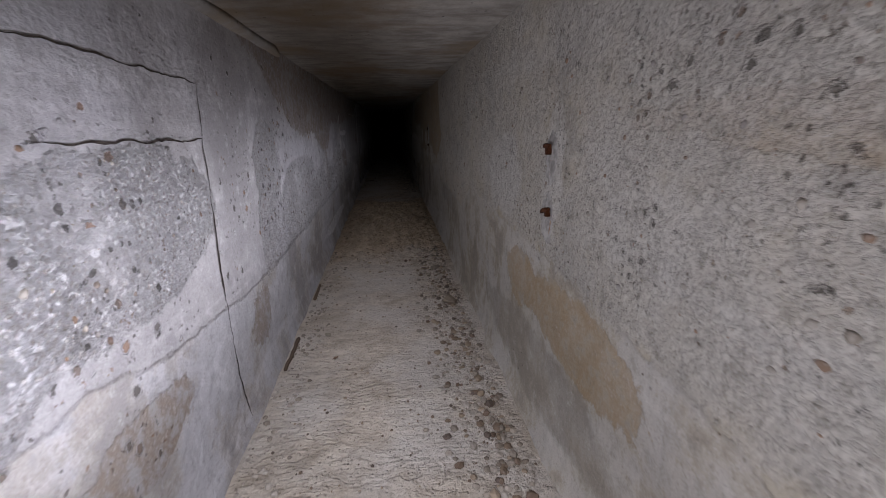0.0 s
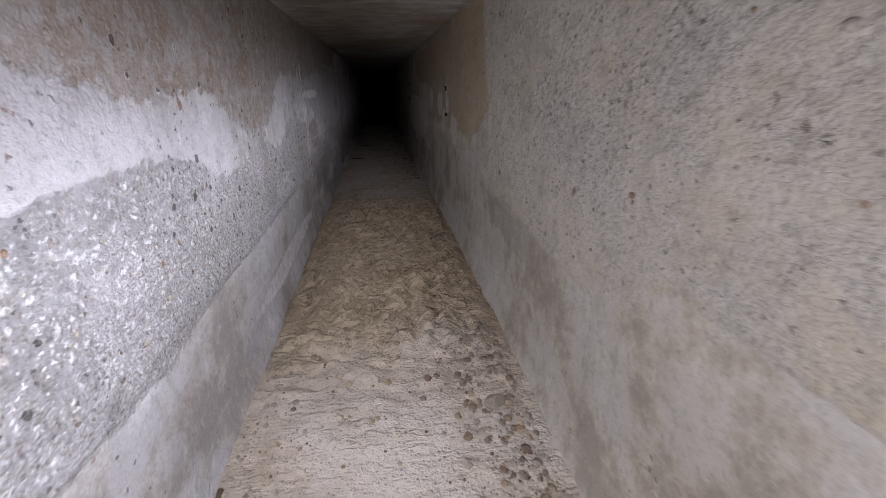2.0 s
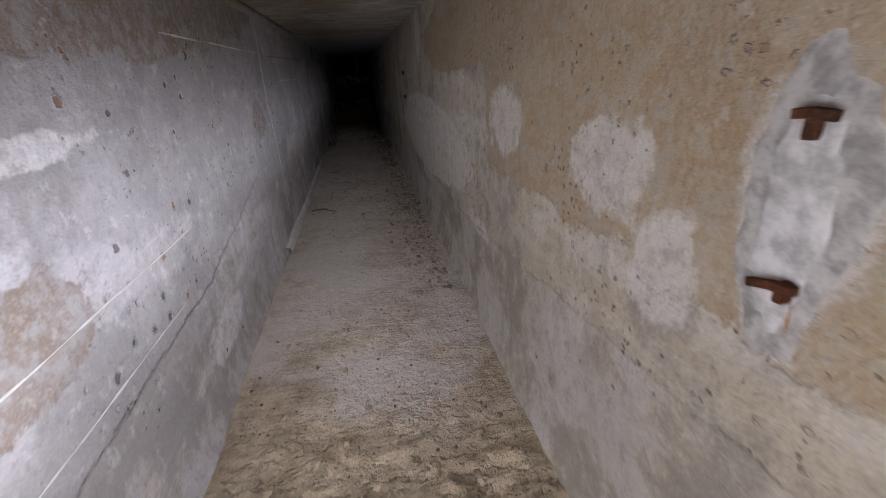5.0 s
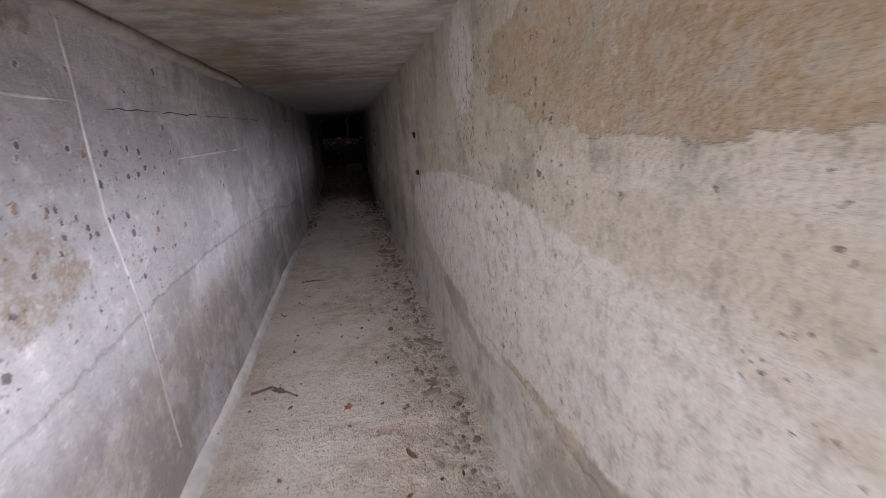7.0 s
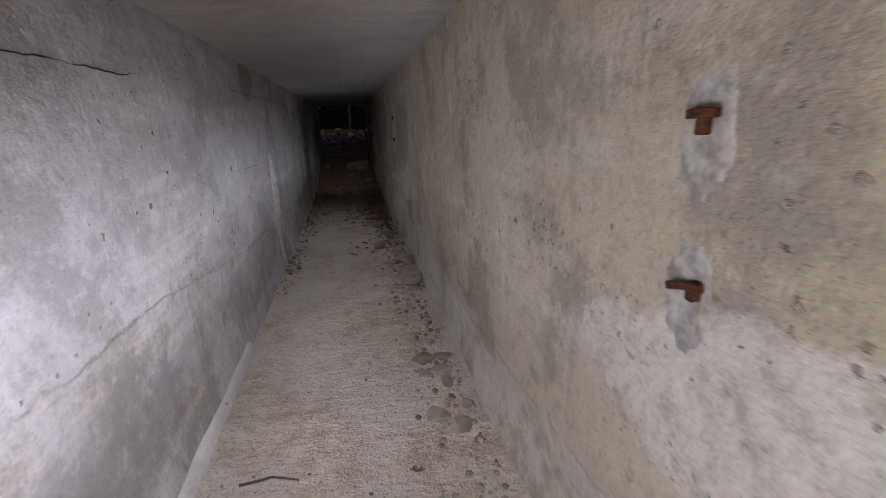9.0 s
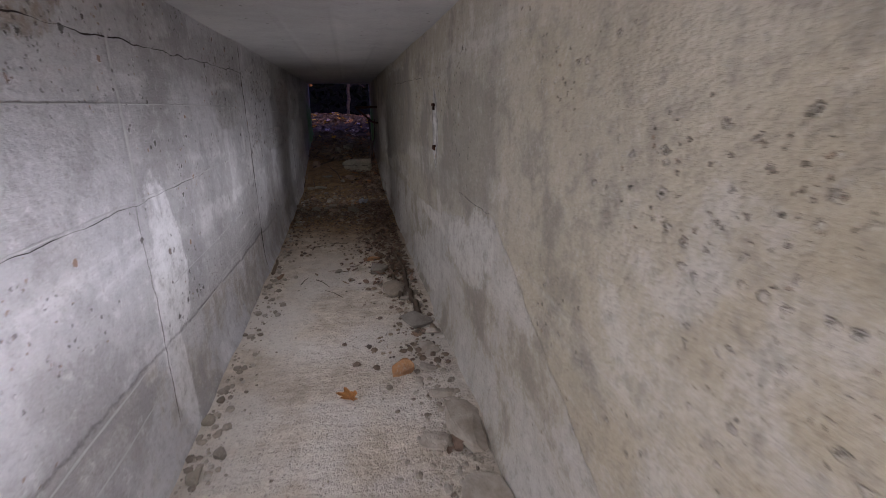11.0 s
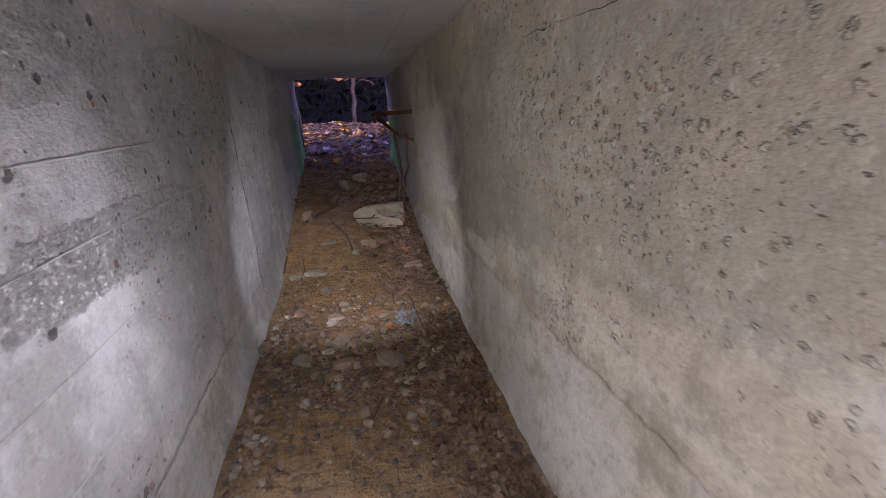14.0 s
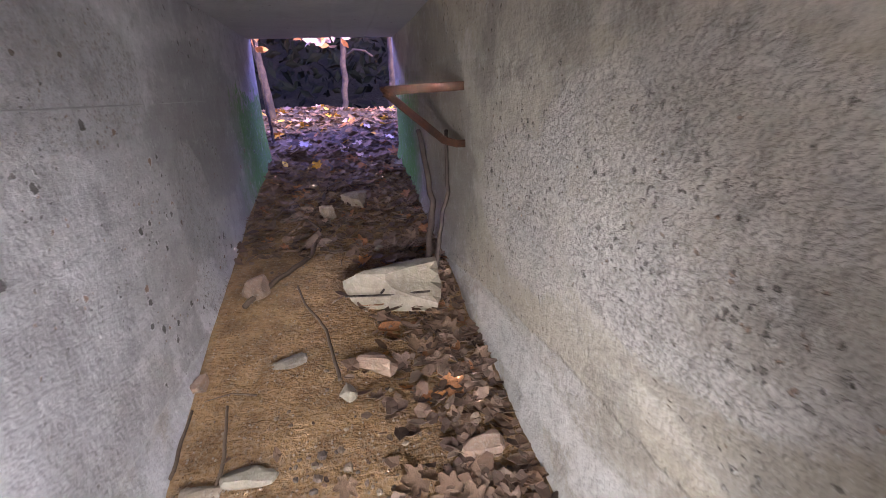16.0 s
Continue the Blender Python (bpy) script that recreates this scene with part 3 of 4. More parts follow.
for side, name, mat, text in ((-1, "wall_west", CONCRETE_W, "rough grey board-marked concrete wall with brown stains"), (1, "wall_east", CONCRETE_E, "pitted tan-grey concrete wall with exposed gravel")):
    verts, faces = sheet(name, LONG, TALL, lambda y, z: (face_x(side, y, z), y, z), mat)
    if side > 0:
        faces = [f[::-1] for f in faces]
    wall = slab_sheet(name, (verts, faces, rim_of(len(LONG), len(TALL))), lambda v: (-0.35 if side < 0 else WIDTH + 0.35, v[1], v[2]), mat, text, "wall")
    for kind, at in (("rough", rough_field), ("brown", brown_field), ("tide", tide_field), ("pitted", lambda k, y, z: patch(PIT_W if k < 0 else PIT_E, y, z)), ("damp", lambda k, y, z: patch(DAMP_SHADE_W if k < 0 else DAMP_SHADE_E, y, z)), ("pale", lambda k, y, z: patch(PALE_W if k < 0 else PALE_E, y, z))):
        wall.data.attributes.new(kind, "FLOAT", "POINT").data.foreach_set("value", [at(side, v.co.y, v.co.z) for v in wall.data.vertices])
    walls[side] = wall

CEIL_X = steps(-0.06, WIDTH + 0.06, 0.015)
CEIL_Y = steps(SOUTH, 22.2, 0.06)


def ceil_z(x, y):
    board = math.floor(y / 0.24) if y < 12.5 else math.floor(x / 0.36)
    groove = 0.009 * sum(math.exp(-((x - g + .01 * wob(0, y * .7, 3)) / .012) ** 2) for g in (.4, .68, .96)) * min(1.0, max(0.0, y - 14)) if y > 14 else 0.0
    return HEIGHT + groove + 0.008 * wob(x * 2, y * 1.2, 21) + 0.004 * wob(board * 5.3, 1, 22) + 0.002 * wob(x * 12, y * 12, 23)


verts, faces = sheet("ceiling", CEIL_X, CEIL_Y, lambda x, y: (x, y, ceil_z(x, y)), CONCRETE_TOP)
faces = [f[::-1] for f in faces]
slab_sheet("ceiling", (verts, faces, rim_of(len(CEIL_X), len(CEIL_Y))), lambda v: (v[0], v[1], 2.05), CONCRETE_TOP, "stained board-marked concrete ceiling slab", "ceiling")

FLOOR_X = steps(-0.04, WIDTH + 0.04, 0.02)
FLOOR_LONG = steps(SOUTH, 23.0, 0.02)
verts, faces = sheet("floor", FLOOR_X, FLOOR_LONG, lambda x, y: (x, y, floor_z(x, y)), MUD)
slab_sheet("floor", (verts, faces, rim_of(len(FLOOR_X), len(FLOOR_LONG))), lambda v: (v[0], v[1], -0.25), MUD, "dry mud floor over concrete with grit and rubble", "floor")

tagged(part("wall_south", box_bm((-0.35, SOUTH - 0.3, -0.25), (WIDTH + 0.35, SOUTH, 2.05)), CONCRETE_BACK, None), "plain concrete wall that closes the passage", "wall", kind="structure")

# earth over the passage and the ground outside
def ground_z(x, y):
    away = max(0.0, abs(x - 0.6) - 1.2)
    z = floor_z(min(max(x, 0), WIDTH), y) - 0.02 if y < 30 else float(np.interp(y, FLOOR_Y, FLOOR_Z))
    return z + 0.25 * min(away, 3) + 0.3 * max(0.0, away - 3) ** 0.8 + 0.15 * wob(x * .4, y * .4, 31) * min(1, away)


GX = [-90, -50, -25, -12, -7] + steps(-5, 6, 0.2) + [8, 12, 25, 50, 90]
GY = steps(22.32, 28, 0.14) + steps(28.5, 40, 1.0) + [50, 70, 130]
# soil outside; the far slope's shade is part of its colour
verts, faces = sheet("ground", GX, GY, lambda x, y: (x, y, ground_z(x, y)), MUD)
tagged(new("ground", mesh_of("ground", verts, faces, MUD)), "dark woodland soil outside, slope shade put into its colour", "ground", kind="structure")
for a, b in (((-3.2, 22.0, -0.3), (-0.36, 22.2, 2.3)), ((WIDTH + 0.36, 22.0, -0.3), (4.4, 22.2, 2.3))):
    tagged(part("wall_mouth", box_bm(a, b), CONCRETE_BACK, None), "plain concrete face beside the mouth of the passage", "wall", kind="structure")


# ---------------------------------------------------------------- cracks, seams and gravel of the walls
def ribbon(side, places, half, lift, jag):
    """A thin ragged band that follows a wall along a line of (y, z)."""
    pts = []
    for (a, b), (c, d) in zip(places, places[1:]):
        k = max(2, int(math.hypot(c - a, d - b) / 0.02))
        pts += [(a + (c - a) * i / k, b + (d - b) * i / k) for i in range(k)]
    pts.append(places[-1])
    verts, faces = [], []
    for i, (y, z) in enumerate(pts):
        p, q = pts[max(i - 1, 0)], pts[min(i + 1, len(pts) - 1)]
        ty, tz = q[0] - p[0], q[1] - p[1]
        l = math.hypot(ty, tz) or 1
        ny, nz = -tz / l, ty / l
        s = jag * wob(i * 0.23, z * 9, y * 3) + 0.4 * jag * wob(i * 0.9, z, y)
        w = half * (0.65 + 1.1 * abs(wob(i * 0.31, y, 5)) + 0.5 * wob(i * 0.11, z, 8))
        w *= max(0.08, min(1, 1.1 + 4 * wob(y * 5 + side, z * 5, 31)))
        w = max(w, half * 0.1) * min(1, i / 3, (len(pts) - 1 - i) / 3) + 0.0003
        for e, up in ((-1, 0.0), (0, lift), (1, 0.0)):
            yy, zz = y + ny * (s + e * w), z + nz * (s + e * w)
            base = face_x(side, yy, zz)
            verts.append((base - side * (0.0022 + up), yy, zz))
        if i:
            m = 3 * i
            for e in (0, 1):
                f = (m - 3 + e, m - 2 + e, m + 1 + e, m + e)
                faces.append(f if side > 0 else f[::-1])
    return verts, faces


CRACKS = [(-1, [(.1, 1.42), (1.0, 1.41), (1.7, 1.39)], .004), (-1, [(1.7, 1.39), (1.66, 1.2)], .008), (-1, [(.9, 1.215), (1.66, 1.2)], .006),
          (-1, [(1.66, 1.2), (1.64, .8), (1.67, .05)], .010), (-1, [(9.5, 1.39), (12.1, 1.42)], .003),
          (-1, [(16.16, 1.66), (16.15, 1.24), (16.13, .68), (16.08, .04)], .019), (-1, [(18.66, 1.3), (18.67, .66), (18.65, .1)], .010),
          (-1, [(13.0, .98), (14.28, .95), (15.1, .955)], .0022), (-1, [(13.4, 1.46), (16.15, 1.49)], .003), 
          (-1, [(5.75, .83), (6.1, .80)], .006), (-1, [(6.12, .8), (6.15, .5), (6.17, .3)], .006), (1, [(14.12, .89), (14.4, .875), (14.6, .88)], .0016), (1, [(15.6, 1.43), (17.4, 1.47)], .002), (-1, [(14.26, .95), (14.24, .5), (14.2, .12)], .003)]
for side, line, half in CRACKS:
    v, f = ribbon(side, line, half * 0.55, -0.001, 0.010)
    part("crack", mesh_of("crack", v, f, CRACK), CRACK, walls[side], "dark ragged crack")
SEAMS = [(-1, [(6.08, 1.36), (6.08, 1.03), (6.1, .86), (6.12, .3)], .008), (-1, [(9.36, 1.62), (9.34, 1.07), (9.38, .71), (9.38, .18)], .0045),
         (-1, [(7.6, 1.41), (9.34, 1.4)], .004), (-1, [(10.0, 1.2), (11.3, 1.2)], .004), (-1, [(12.6, 1.27), (14.3, 1.275), (16.15, 1.26)], .0025),
         (-1, [(16.2, 1.205), (18.6, 1.215)], .003), (-1, [(14.9, .42), (16.0, .42)], .003), (-1, [(6.2, .76), (7.4, .74)], .0025), (-1, [(6.3, .55), (7.2, .54)], .0025), (-1, [(13.0, .98), (14.3, .965), (16.1, .945)], .0035), (-1, [(14.4, .61), (16.1, .61)], .002), (-1, [(14.5, .4), (16.1, .39)], .003), (-1, [(16.2, .78), (18.6, .77)], .002), (-1, [(16.25, .565), (18.6, .56)], .0028), (-1, [(16.3, 1.015), (18.6, 1.01)], .0028), (-1, [(18.7, 1.22), (20.6, 1.22)], .002),
         (-1, [(14.33, 1.6), (14.3, 1.2), (14.27, .96)], .006), (-1, [(13.2, .44), (14.2, .43)], .004), (-1, [(13.2, .3), (14.2, .3)], .004),
         (1, [(9.4, 1.06), (10.0, 1.045)], .0012),
         (-1, [(12.68, .45), (12.7, .05)], .005)]
for side, line, half in SEAMS:
    v, f = ribbon(side, line, half, 0.002 if abs(line[0][1] - line[-1][1]) < .1 else 0.005, 0.0012)
    part("seam_ridge", mesh_of("seam_ridge", v, f, SEAM), SEAM, walls[side], "pale raised formwork seam")

# broken fins of concrete along the top of the west wall
for a, b, low in ((8.6, 11.6, 1.645), (1.2, 3.0, 1.655), (-1.0, 0.9, 1.65)):
    verts, faces = [], []
    ys = steps(a, b, 0.05)
    for i, y in enumerate(ys):
        e = min(1, i / 4, (len(ys) - 1 - i) / 4)
        d = (0.028 + 0.012 * wob(y * 3, 1, 1)) * e
        for x, z in ((-0.03, low - 0.015), (d * .7, low), (d, low + 0.03), (d * .8, HEIGHT - .004), (-0.03, HEIGHT + .02)):
            verts.append((x + 0.012, y, z + 0.004 * wob(y * 9, x * 40, 2)))
        if i:
            faces += [(5 * i - 5 + j, 5 * i - 4 + j, 5 * i + 1 + j, 5 * i + j) for j in range(4)]
    part("fin", mesh_of("fin", verts, faces, CONCRETE_BACK), CONCRETE_BACK, walls[-1], "pale broken concrete fin")

# low lip of concrete along the foot of the west wall
verts, faces = [], []
for i, y in enumerate(steps(8.9, 12.7, 0.04)):
    for x, z in ((-0.03, .055), (.030 + .006 * wob(y * 4, 1, 3), .05), (.046 + .008 * wob(y * 3, 2, 3), .036), (.05 + .008 * wob(y * 3, 2, 3), -.03)):
        verts.append((x, y, z + .004 * wob(y * 8, x * 20, 1)))
    if i:
        faces += [(4 * i - 4 + j, 4 * i - 3 + j, 4 * i + 1 + j, 4 * i + j) for j in range(3)]
part("ledge", mesh_of("ledge", verts, faces, SEAM), SEAM, walls[-1], "low pale concrete lip")

ICO = bmesh.new()
bmesh.ops.create_icosphere(ICO, subdivisions=1, radius=1)
ICO.verts.ensure_lookup_table()
ICO_V = [v.co.copy() for v in ICO.verts]
ICO_F = [tuple(v.index for v in f.verts) for f in ICO.faces]
ICO.free()


def lumps(count, draw, rng):
    """Many small uneven stones in one list of verts and faces; draw() gives middle and half sizes, or None."""
    verts, faces = [], []
    for _ in range(count):
        got = draw()
        if not got:
            continue
        middle, size = got
        turn = Euler((rng.uniform(0, 6), rng.uniform(0, 6), rng.uniform(0, 6))).to_matrix()
        n = len(verts)
        for c in ICO_V:
            d = turn @ (c * rng.uniform(0.72, 1.15))
            verts.append((middle[0] + d.x * size[0], middle[1] + d.y * size[1], middle[2] + d.z * size[2]))
        faces += [tuple(n + i for i in f) for f in ICO_F]
    return verts, faces


rng = random.Random(4)
for side, total in ((-1, 5200), (1, 4200)):
    def draw():
        y, z = rng.uniform(-1, 6.2) if rng.random() < .8 else rng.uniform(8, 20.5), rng.uniform(.3, 1.6)
        if rough_field(side, y, z) + .2 * wob(y * 2, z * 2, side) < 0.03:
            return None
        s = 0.0016 + 0.010 * rng.random() ** 5
        return (face_x(side, y, z) + side * s * 0.25, y, z), (s * 0.7, s * rng.uniform(.8, 1.5), s)

    v, f = lumps(total, draw, rng)
    tagged(part("aggregate", mesh_of("aggregate", v, f, AGGREGATE), AGGREGATE, walls[side], "small exposed pebbles"), kind="stuff")


# ---------------------------------------------------------------- wall anchors
def blob_plate(y, z, ry, rz, thick, side, seed):
    """A ragged flat patch of mortar on a wall."""
    k = 36
    verts = [(face_x(side, y, z) - side * (thick + .0018), y, z)]
    for ring, up in ((0.55, thick), (0.92, thick * .8), (1.05, -0.0025)):
        for i in range(k):
            a = 2 * math.pi * i / k
            r = ring * (1 + 0.22 * wob(math.cos(a) * 1.8, math.sin(a) * 1.8, seed) + 0.2 * wob(math.cos(a) * 5, math.sin(a) * 5, seed))
            yy, zz = y + ry * r * math.cos(a), z + rz * r * math.sin(a)
            verts.append((face_x(side, yy, zz) - side * (up + 0.0018 + 0.0012 * wob(yy * 60, zz * 60, seed)), yy, zz))
    faces = [(0, 1 + i, 1 + (i + 1) % k) for i in range(k)]
    for r in (0, 1):
        faces += [(1 + r * k + i, 1 + (r + 1) * k + i, 1 + (r + 1) * k + (i + 1) % k, 1 + r * k + (i + 1) % k) for i in range(k)]
    return verts, faces


def bar_bm(points, w, h, up=Vector((0, 0, 1)), seed=0):
    """A flat bar swept along points, with worn edges."""
    bm = bmesh.new()
    fine = []
    for p, q in zip(points, points[1:]):
        k = max(1, int((Vector(q) - Vector(p)).length / 0.03))
        fine += [Vector(p).lerp(Vector(q), i / k) for i in range(k)]
    fine.append(Vector(points[-1]))
    rings = []
    for i, p in enumerate(fine):
        t = (fine[min(i + 1, len(fine) - 1)] - fine[max(i - 1, 0)]).normalized()
        s = t.cross(up).normalized()
        u = s.cross(t)
        c = 0.25
        ring = []
        for a, b in ((-1, -1 + c), (-1 + c, -1), (1 - c, -1), (1, -1 + c), (1, 1 - c), (1 - c, 1), (-1 + c, 1), (-1, 1 - c)):
            j = 1 + 0.14 * wob(i * .7, a * 3 + seed, b * 3)
            ring.append(bm.verts.new(p + s * a * w / 2 * j + u * b * h / 2 * j))
        rings.append(ring)
    for a, b in zip(rings, rings[1:]):
        for j in range(8):
            bm.faces.new((a[j], a[(j + 1) % 8], b[(j + 1) % 8], b[j]))
    bm.faces.new(rings[0][::-1])
    bm.faces.new(rings[-1])
    bmesh.ops.recalc_face_normals(bm, faces=bm.faces)
    return bm


def rusted_stub(parent, y, z, seed, shape):
    x = WIDTH - 0.004
    bm = bar_bm([(x + .03, y, z), (x - .012, y, z)], .016, .03, seed=seed)
    part("steel_stub", bm, RUST, parent, "rusted broken steel stub")
    pts = [(x - .008, y - .026, z + .014), (x - .012, y, z + .016), (x - .008, y + .024, z + .012)] if shape else [(x - .006, y + .05, z - .008), (x - .012, y + .012, z + .006), (x - .008, y - .018, z + .01)]
    part("bent_end", bar_bm(pts, .012, .013, seed=seed + 1), RUST, parent, "bent rusted end")
    v, f = ribbon(1, [(y - .004, z - .012), (y - .010, z - .05), (y - .006, z - .085)], .008, .0008, .006)
    part("rust_run", mesh_of("rust_run", v, f, RUN), RUN, parent, "orange rust stain")


def anchor(y, high, low, joined, mat, text):
    root = tagged(new("wall_anchor"), text, "wall anchor", "rusted wall anchors")
    if joined:
        v, f = blob_plate(y, (high + low) / 2, .08, (high - low) / 2 + .09, .0008, 1, y)
        part("mortar_patch", mesh_of("mortar_patch", v, f, SOCKET), SOCKET, root)
        v, f = blob_plate(y, (high + low) / 2 - .01, .05, (high - low) / 2 + .06, .002, 1, y + 4)
        part("lime_crust", mesh_of("lime_crust", v, f, mat), mat, root, "pale crusted mortar")
    else:
        for z in (high, low):
            v, f = blob_plate(y, z - .02, .048, .085, .0008, 1, y + z)
            part("mortar_patch", mesh_of("mortar_patch", v, f, mat), mat, root)
    rusted_stub(root, y, high, y, True)
    rusted_stub(root, y - .02, low, y + 3, False)


anchor(1.46, 1.146, .935, False, SOCKET, "two rusted steel stubs in grey mortar sockets in the wall")
anchor(6.17, 1.165, .955, True, LIME, "two dark rusted stubs in a pale mortar strip in the wall")
anchor(10.83, 1.205, .96, False, SOCKET, "two small rusted stubs in grey mortar in the wall")
anchor(15.17, 1.255, 1.035, True, LIME, "two rusted stubs in a white lime-crusted strip in the wall")

# the one bracket that still stands
root = tagged(new("steel_bracket"), "rusty triangular steel bracket fixed to the concrete wall", "bracket")
tip = (.86, 19.93, 1.232)
part("top_bar", bar_bm([(1.25, 19.93, 1.242), (1.19, 19.93, 1.241), tip], .012, .036, seed=2), OLD_STEEL, root, "rusty horizontal flat bar")
part("diagonal_bar", bar_bm([(.862, 19.925, 1.225), (1.1, 19.925, 1.02), (1.16, 19.925, 1.0), (1.25, 19.925, .998)], .012, .032, seed=5), OLD_STEEL, root, "rusty bent diagonal bar")
part("tip_plate", bar_bm([(.85, 19.915, 1.245), (.88, 19.94, 1.2)], .03, .012, seed=7), OLD_STEEL, root)


# ---------------------------------------------------------------- stones
def stone_mesh(name, seed, size, mat, blocky=0.5):
    bm = bmesh.new()
    bmesh.ops.create_cube(bm, size=2)
    bmesh.ops.subdivide_edges(bm, edges=bm.edges[:], cuts=3, use_grid_fill=True)
    r = random.Random(seed)
    cuts = [(Vector((r.uniform(-1, 1), r.uniform(-1, 1), r.uniform(-.6, 1))).normalized(), r.uniform(.62, .95)) for _ in range(7)]
    for v in bm.verts:
        p = v.co.lerp(v.co.normalized() * 1.15, 1 - blocky)
        for n, d in cuts:
            over = p.dot(n) - d
            if over > 0:
                p = p - n * over
        p = p * (1 + 0.07 * wob(p.x * 1.6 + seed, p.y * 1.6, p.z * 1.6) + 0.035 * wob(p.x * 5 + seed, p.y * 5, p.z * 5))
        v.co = (p.x * size[0] / 2, p.y * size[1] / 2, p.z * size[2] / 2)
    me = bpy.data.meshes.new(name)
    bm.to_mesh(me)
    bm.free()
    me.materials.append(mat)
    me.polygons.foreach_set("use_smooth", [False] * len(me.polygons))
    return me


def put_stone(name, x, y, size, mat, text, category, seed, turn=0, tip=(0, 0), blocky=.5, group="rubble on the floor"):
    ob = new(name, stone_mesh(name, seed, size, mat, blocky))
    ob.matrix_world = pose(x, y, floor_z(x, y) + size[2] * 0.32, tip[0], tip[1], turn)
    return tagged(ob, text, category, group)


STONES = [  # name, x, y, size, material, label, turn, blockiness
    ("brick_piece", .90, 14.52, (.115, .09, .075), ORANGE, "broken orange brick lying on the mud floor", "brick", -8, .85),
    ("flat_stone", 1.04, 15.02, (.16, .17, .045), STONE, "flat grey stone flake leaning by the wall", "stone", 25, .6),
    ("stone_block", .73, 17.93, (.155, .125, .07), STONE, "square pale grey stone block on dark rubble", "stone", 12, .85),
    ("stone", .28, 18.05, (.10, .11, .06), STONE, "rounded pale grey stone among gravel", "stone", 40, .4),
    ("stone", .46, 18.19, (.075, .12, .05), STONE, "pointed pale grey stone among gravel", "stone", -20, .4),
    ("brick_piece", .05, 18.25, (.07, .10, .06), PINK, "orange-tan brick piece against the wall", "brick", -30, .6),
    ("stone", .49, 17.98, (.14, .08, .04), PINK, "flat pinkish brown stone among gravel", "stone", 20, .5),
    ("stone", .43, 18.45, (.10, .06, .045), STONE, "small tan stone on wet mud", "stone", 0, .5),
    ("stone", .13, 19.12, (.13, .07, .04), STONE, "flat grey-pink stone on wet mud", "stone", 10, .4),
    ("stone", .27, 19.16, (.17, .08, .045), WHITE, "flat pale cream stone on wet mud", "stone", -5, .4),
    ("stone", .36, 19.62, (.14, .06, .035), STONE, "long flat tan stone on wet mud", "stone", 22, .4),
    ("stone", .70, 19.55, (.17, .11, .085), PINK, "pink and cream broken stone on leaf litter", "stone", -28, .6),
    ("stone", .58, 19.42, (.075, .07, .05), WHITE, "small pale cream stone beside a larger one", "stone", 50, .4),
    ("stone", 1.00, 19.10, (.15, .09, .07), PINK, "smooth pink oblong stone by the wall", "stone", -3, .3),
    ("limestone_block", .81, 19.98, (.50, .23, .20), WHITE, "large cream limestone block lined with dark cracks", "stone", -10, .75),
    ("stone", .17, 20.12, (.13, .13, .10), PINK, "angular pink and white stone on brown mud", "stone", 35, .8),
    ("stone", .52, 20.92, (.12, .12, .11), STONE, "grey angular stone among brown leaves", "stone", 15, .5),
    ("stone", .70, 21.12, (.20, .17, .12), STONE, "flat-topped tan stone among brown leaves", "stone", -25, .7),
    ("stone", 1.02, 20.9, (.05, .05, .05), STONE, "small pale stone among brown leaves", "stone", 0, .5),
    ("stone", .80, 20.45, (.06, .04, .035), WHITE, "small white stone behind a limestone block", "stone", 10, .5),
    ("stone", .04, 19.55, (.06, .09, .05), PINK, "small orange-tan stone against the wall", "stone", 10, .5),
    ("stone", .35, 18.9, (.06, .045, .03), STONE, "small tan stone on wet mud", "stone", 10, .5),
    ("stone", .2, 18.6, (.07, .07, .05), PINK, "small reddish stone among gravel", "stone", 10, .5),
    ("stone", .66, 15.75, (.05, .035, .025), STONE, "small tan stone on dry mud", "stone", 10, .5),
    ("stone", .09, 14.02, (.05, .06, .05), STONE, "round grey stone beside the wall", "stone", 0, .2),
    ("stone", .15, 14.12, (.045, .05, .04), STONE, "round grey stone beside the wall", "stone", 0, .2),
    ("stone", .05, 14.33, (.05, .05, .045), STONE, "round grey stone beside the wall", "stone", 0, .2),
    ("stone", .56, 15.95, (.06, .05, .02), STONE, "thin pale flake of stone on mud", "stone", 0, .4),
    ("stone", .22, 2.47, (.035, .03, .018), WHITE, "small white stone chip on dry mud", "stone", 0, .4),
    ("flat_stone", 1.03, 2.85, (.12, .16, .05), STONE, "grey-brown broken slab piece by the wall", "stone", 30, .5),
    ("flat_stone", 1.0, 3.6, (.09, .08, .03), STONE, "flat grey stone flake by the wall", "stone", 60, .4),
    ("flat_stone", 1.08, 13.6, (.2, .5, .032), MUDCAKE, "long cracked slab of dried mud along the wall", "slab", 3, .6),
    ("flat_stone", 1.10, 14.1, (.16, .4, .032), MUDCAKE, "long cracked slab of dried mud along the wall", "slab", -4, .6),
    ("flat_stone", .95, 15.5, (.16, .2, .045), STONE, "broken grey slab piece by the wall", "slab", 20, .6),
    ("flat_stone", .88, 15.9, (.13, .18, .05), STONE, "broken grey slab piece on mud", "slab", -10, .6),
    ("brick_piece", .84, 16.15, (.12, .05, .035), ORANGE, "flat reddish brick splinter on mud", "brick", 5, .6),
]
for k, (name, x, y, size, mat, text, category, turn, blocky) in enumerate(STONES):
    put_stone(name, x, y, size, mat, text, category, 50 + k, turn, ((k * 37) % 13 - 6, (k * 53) % 11 - 5), blocky)

rng = random.Random(31)
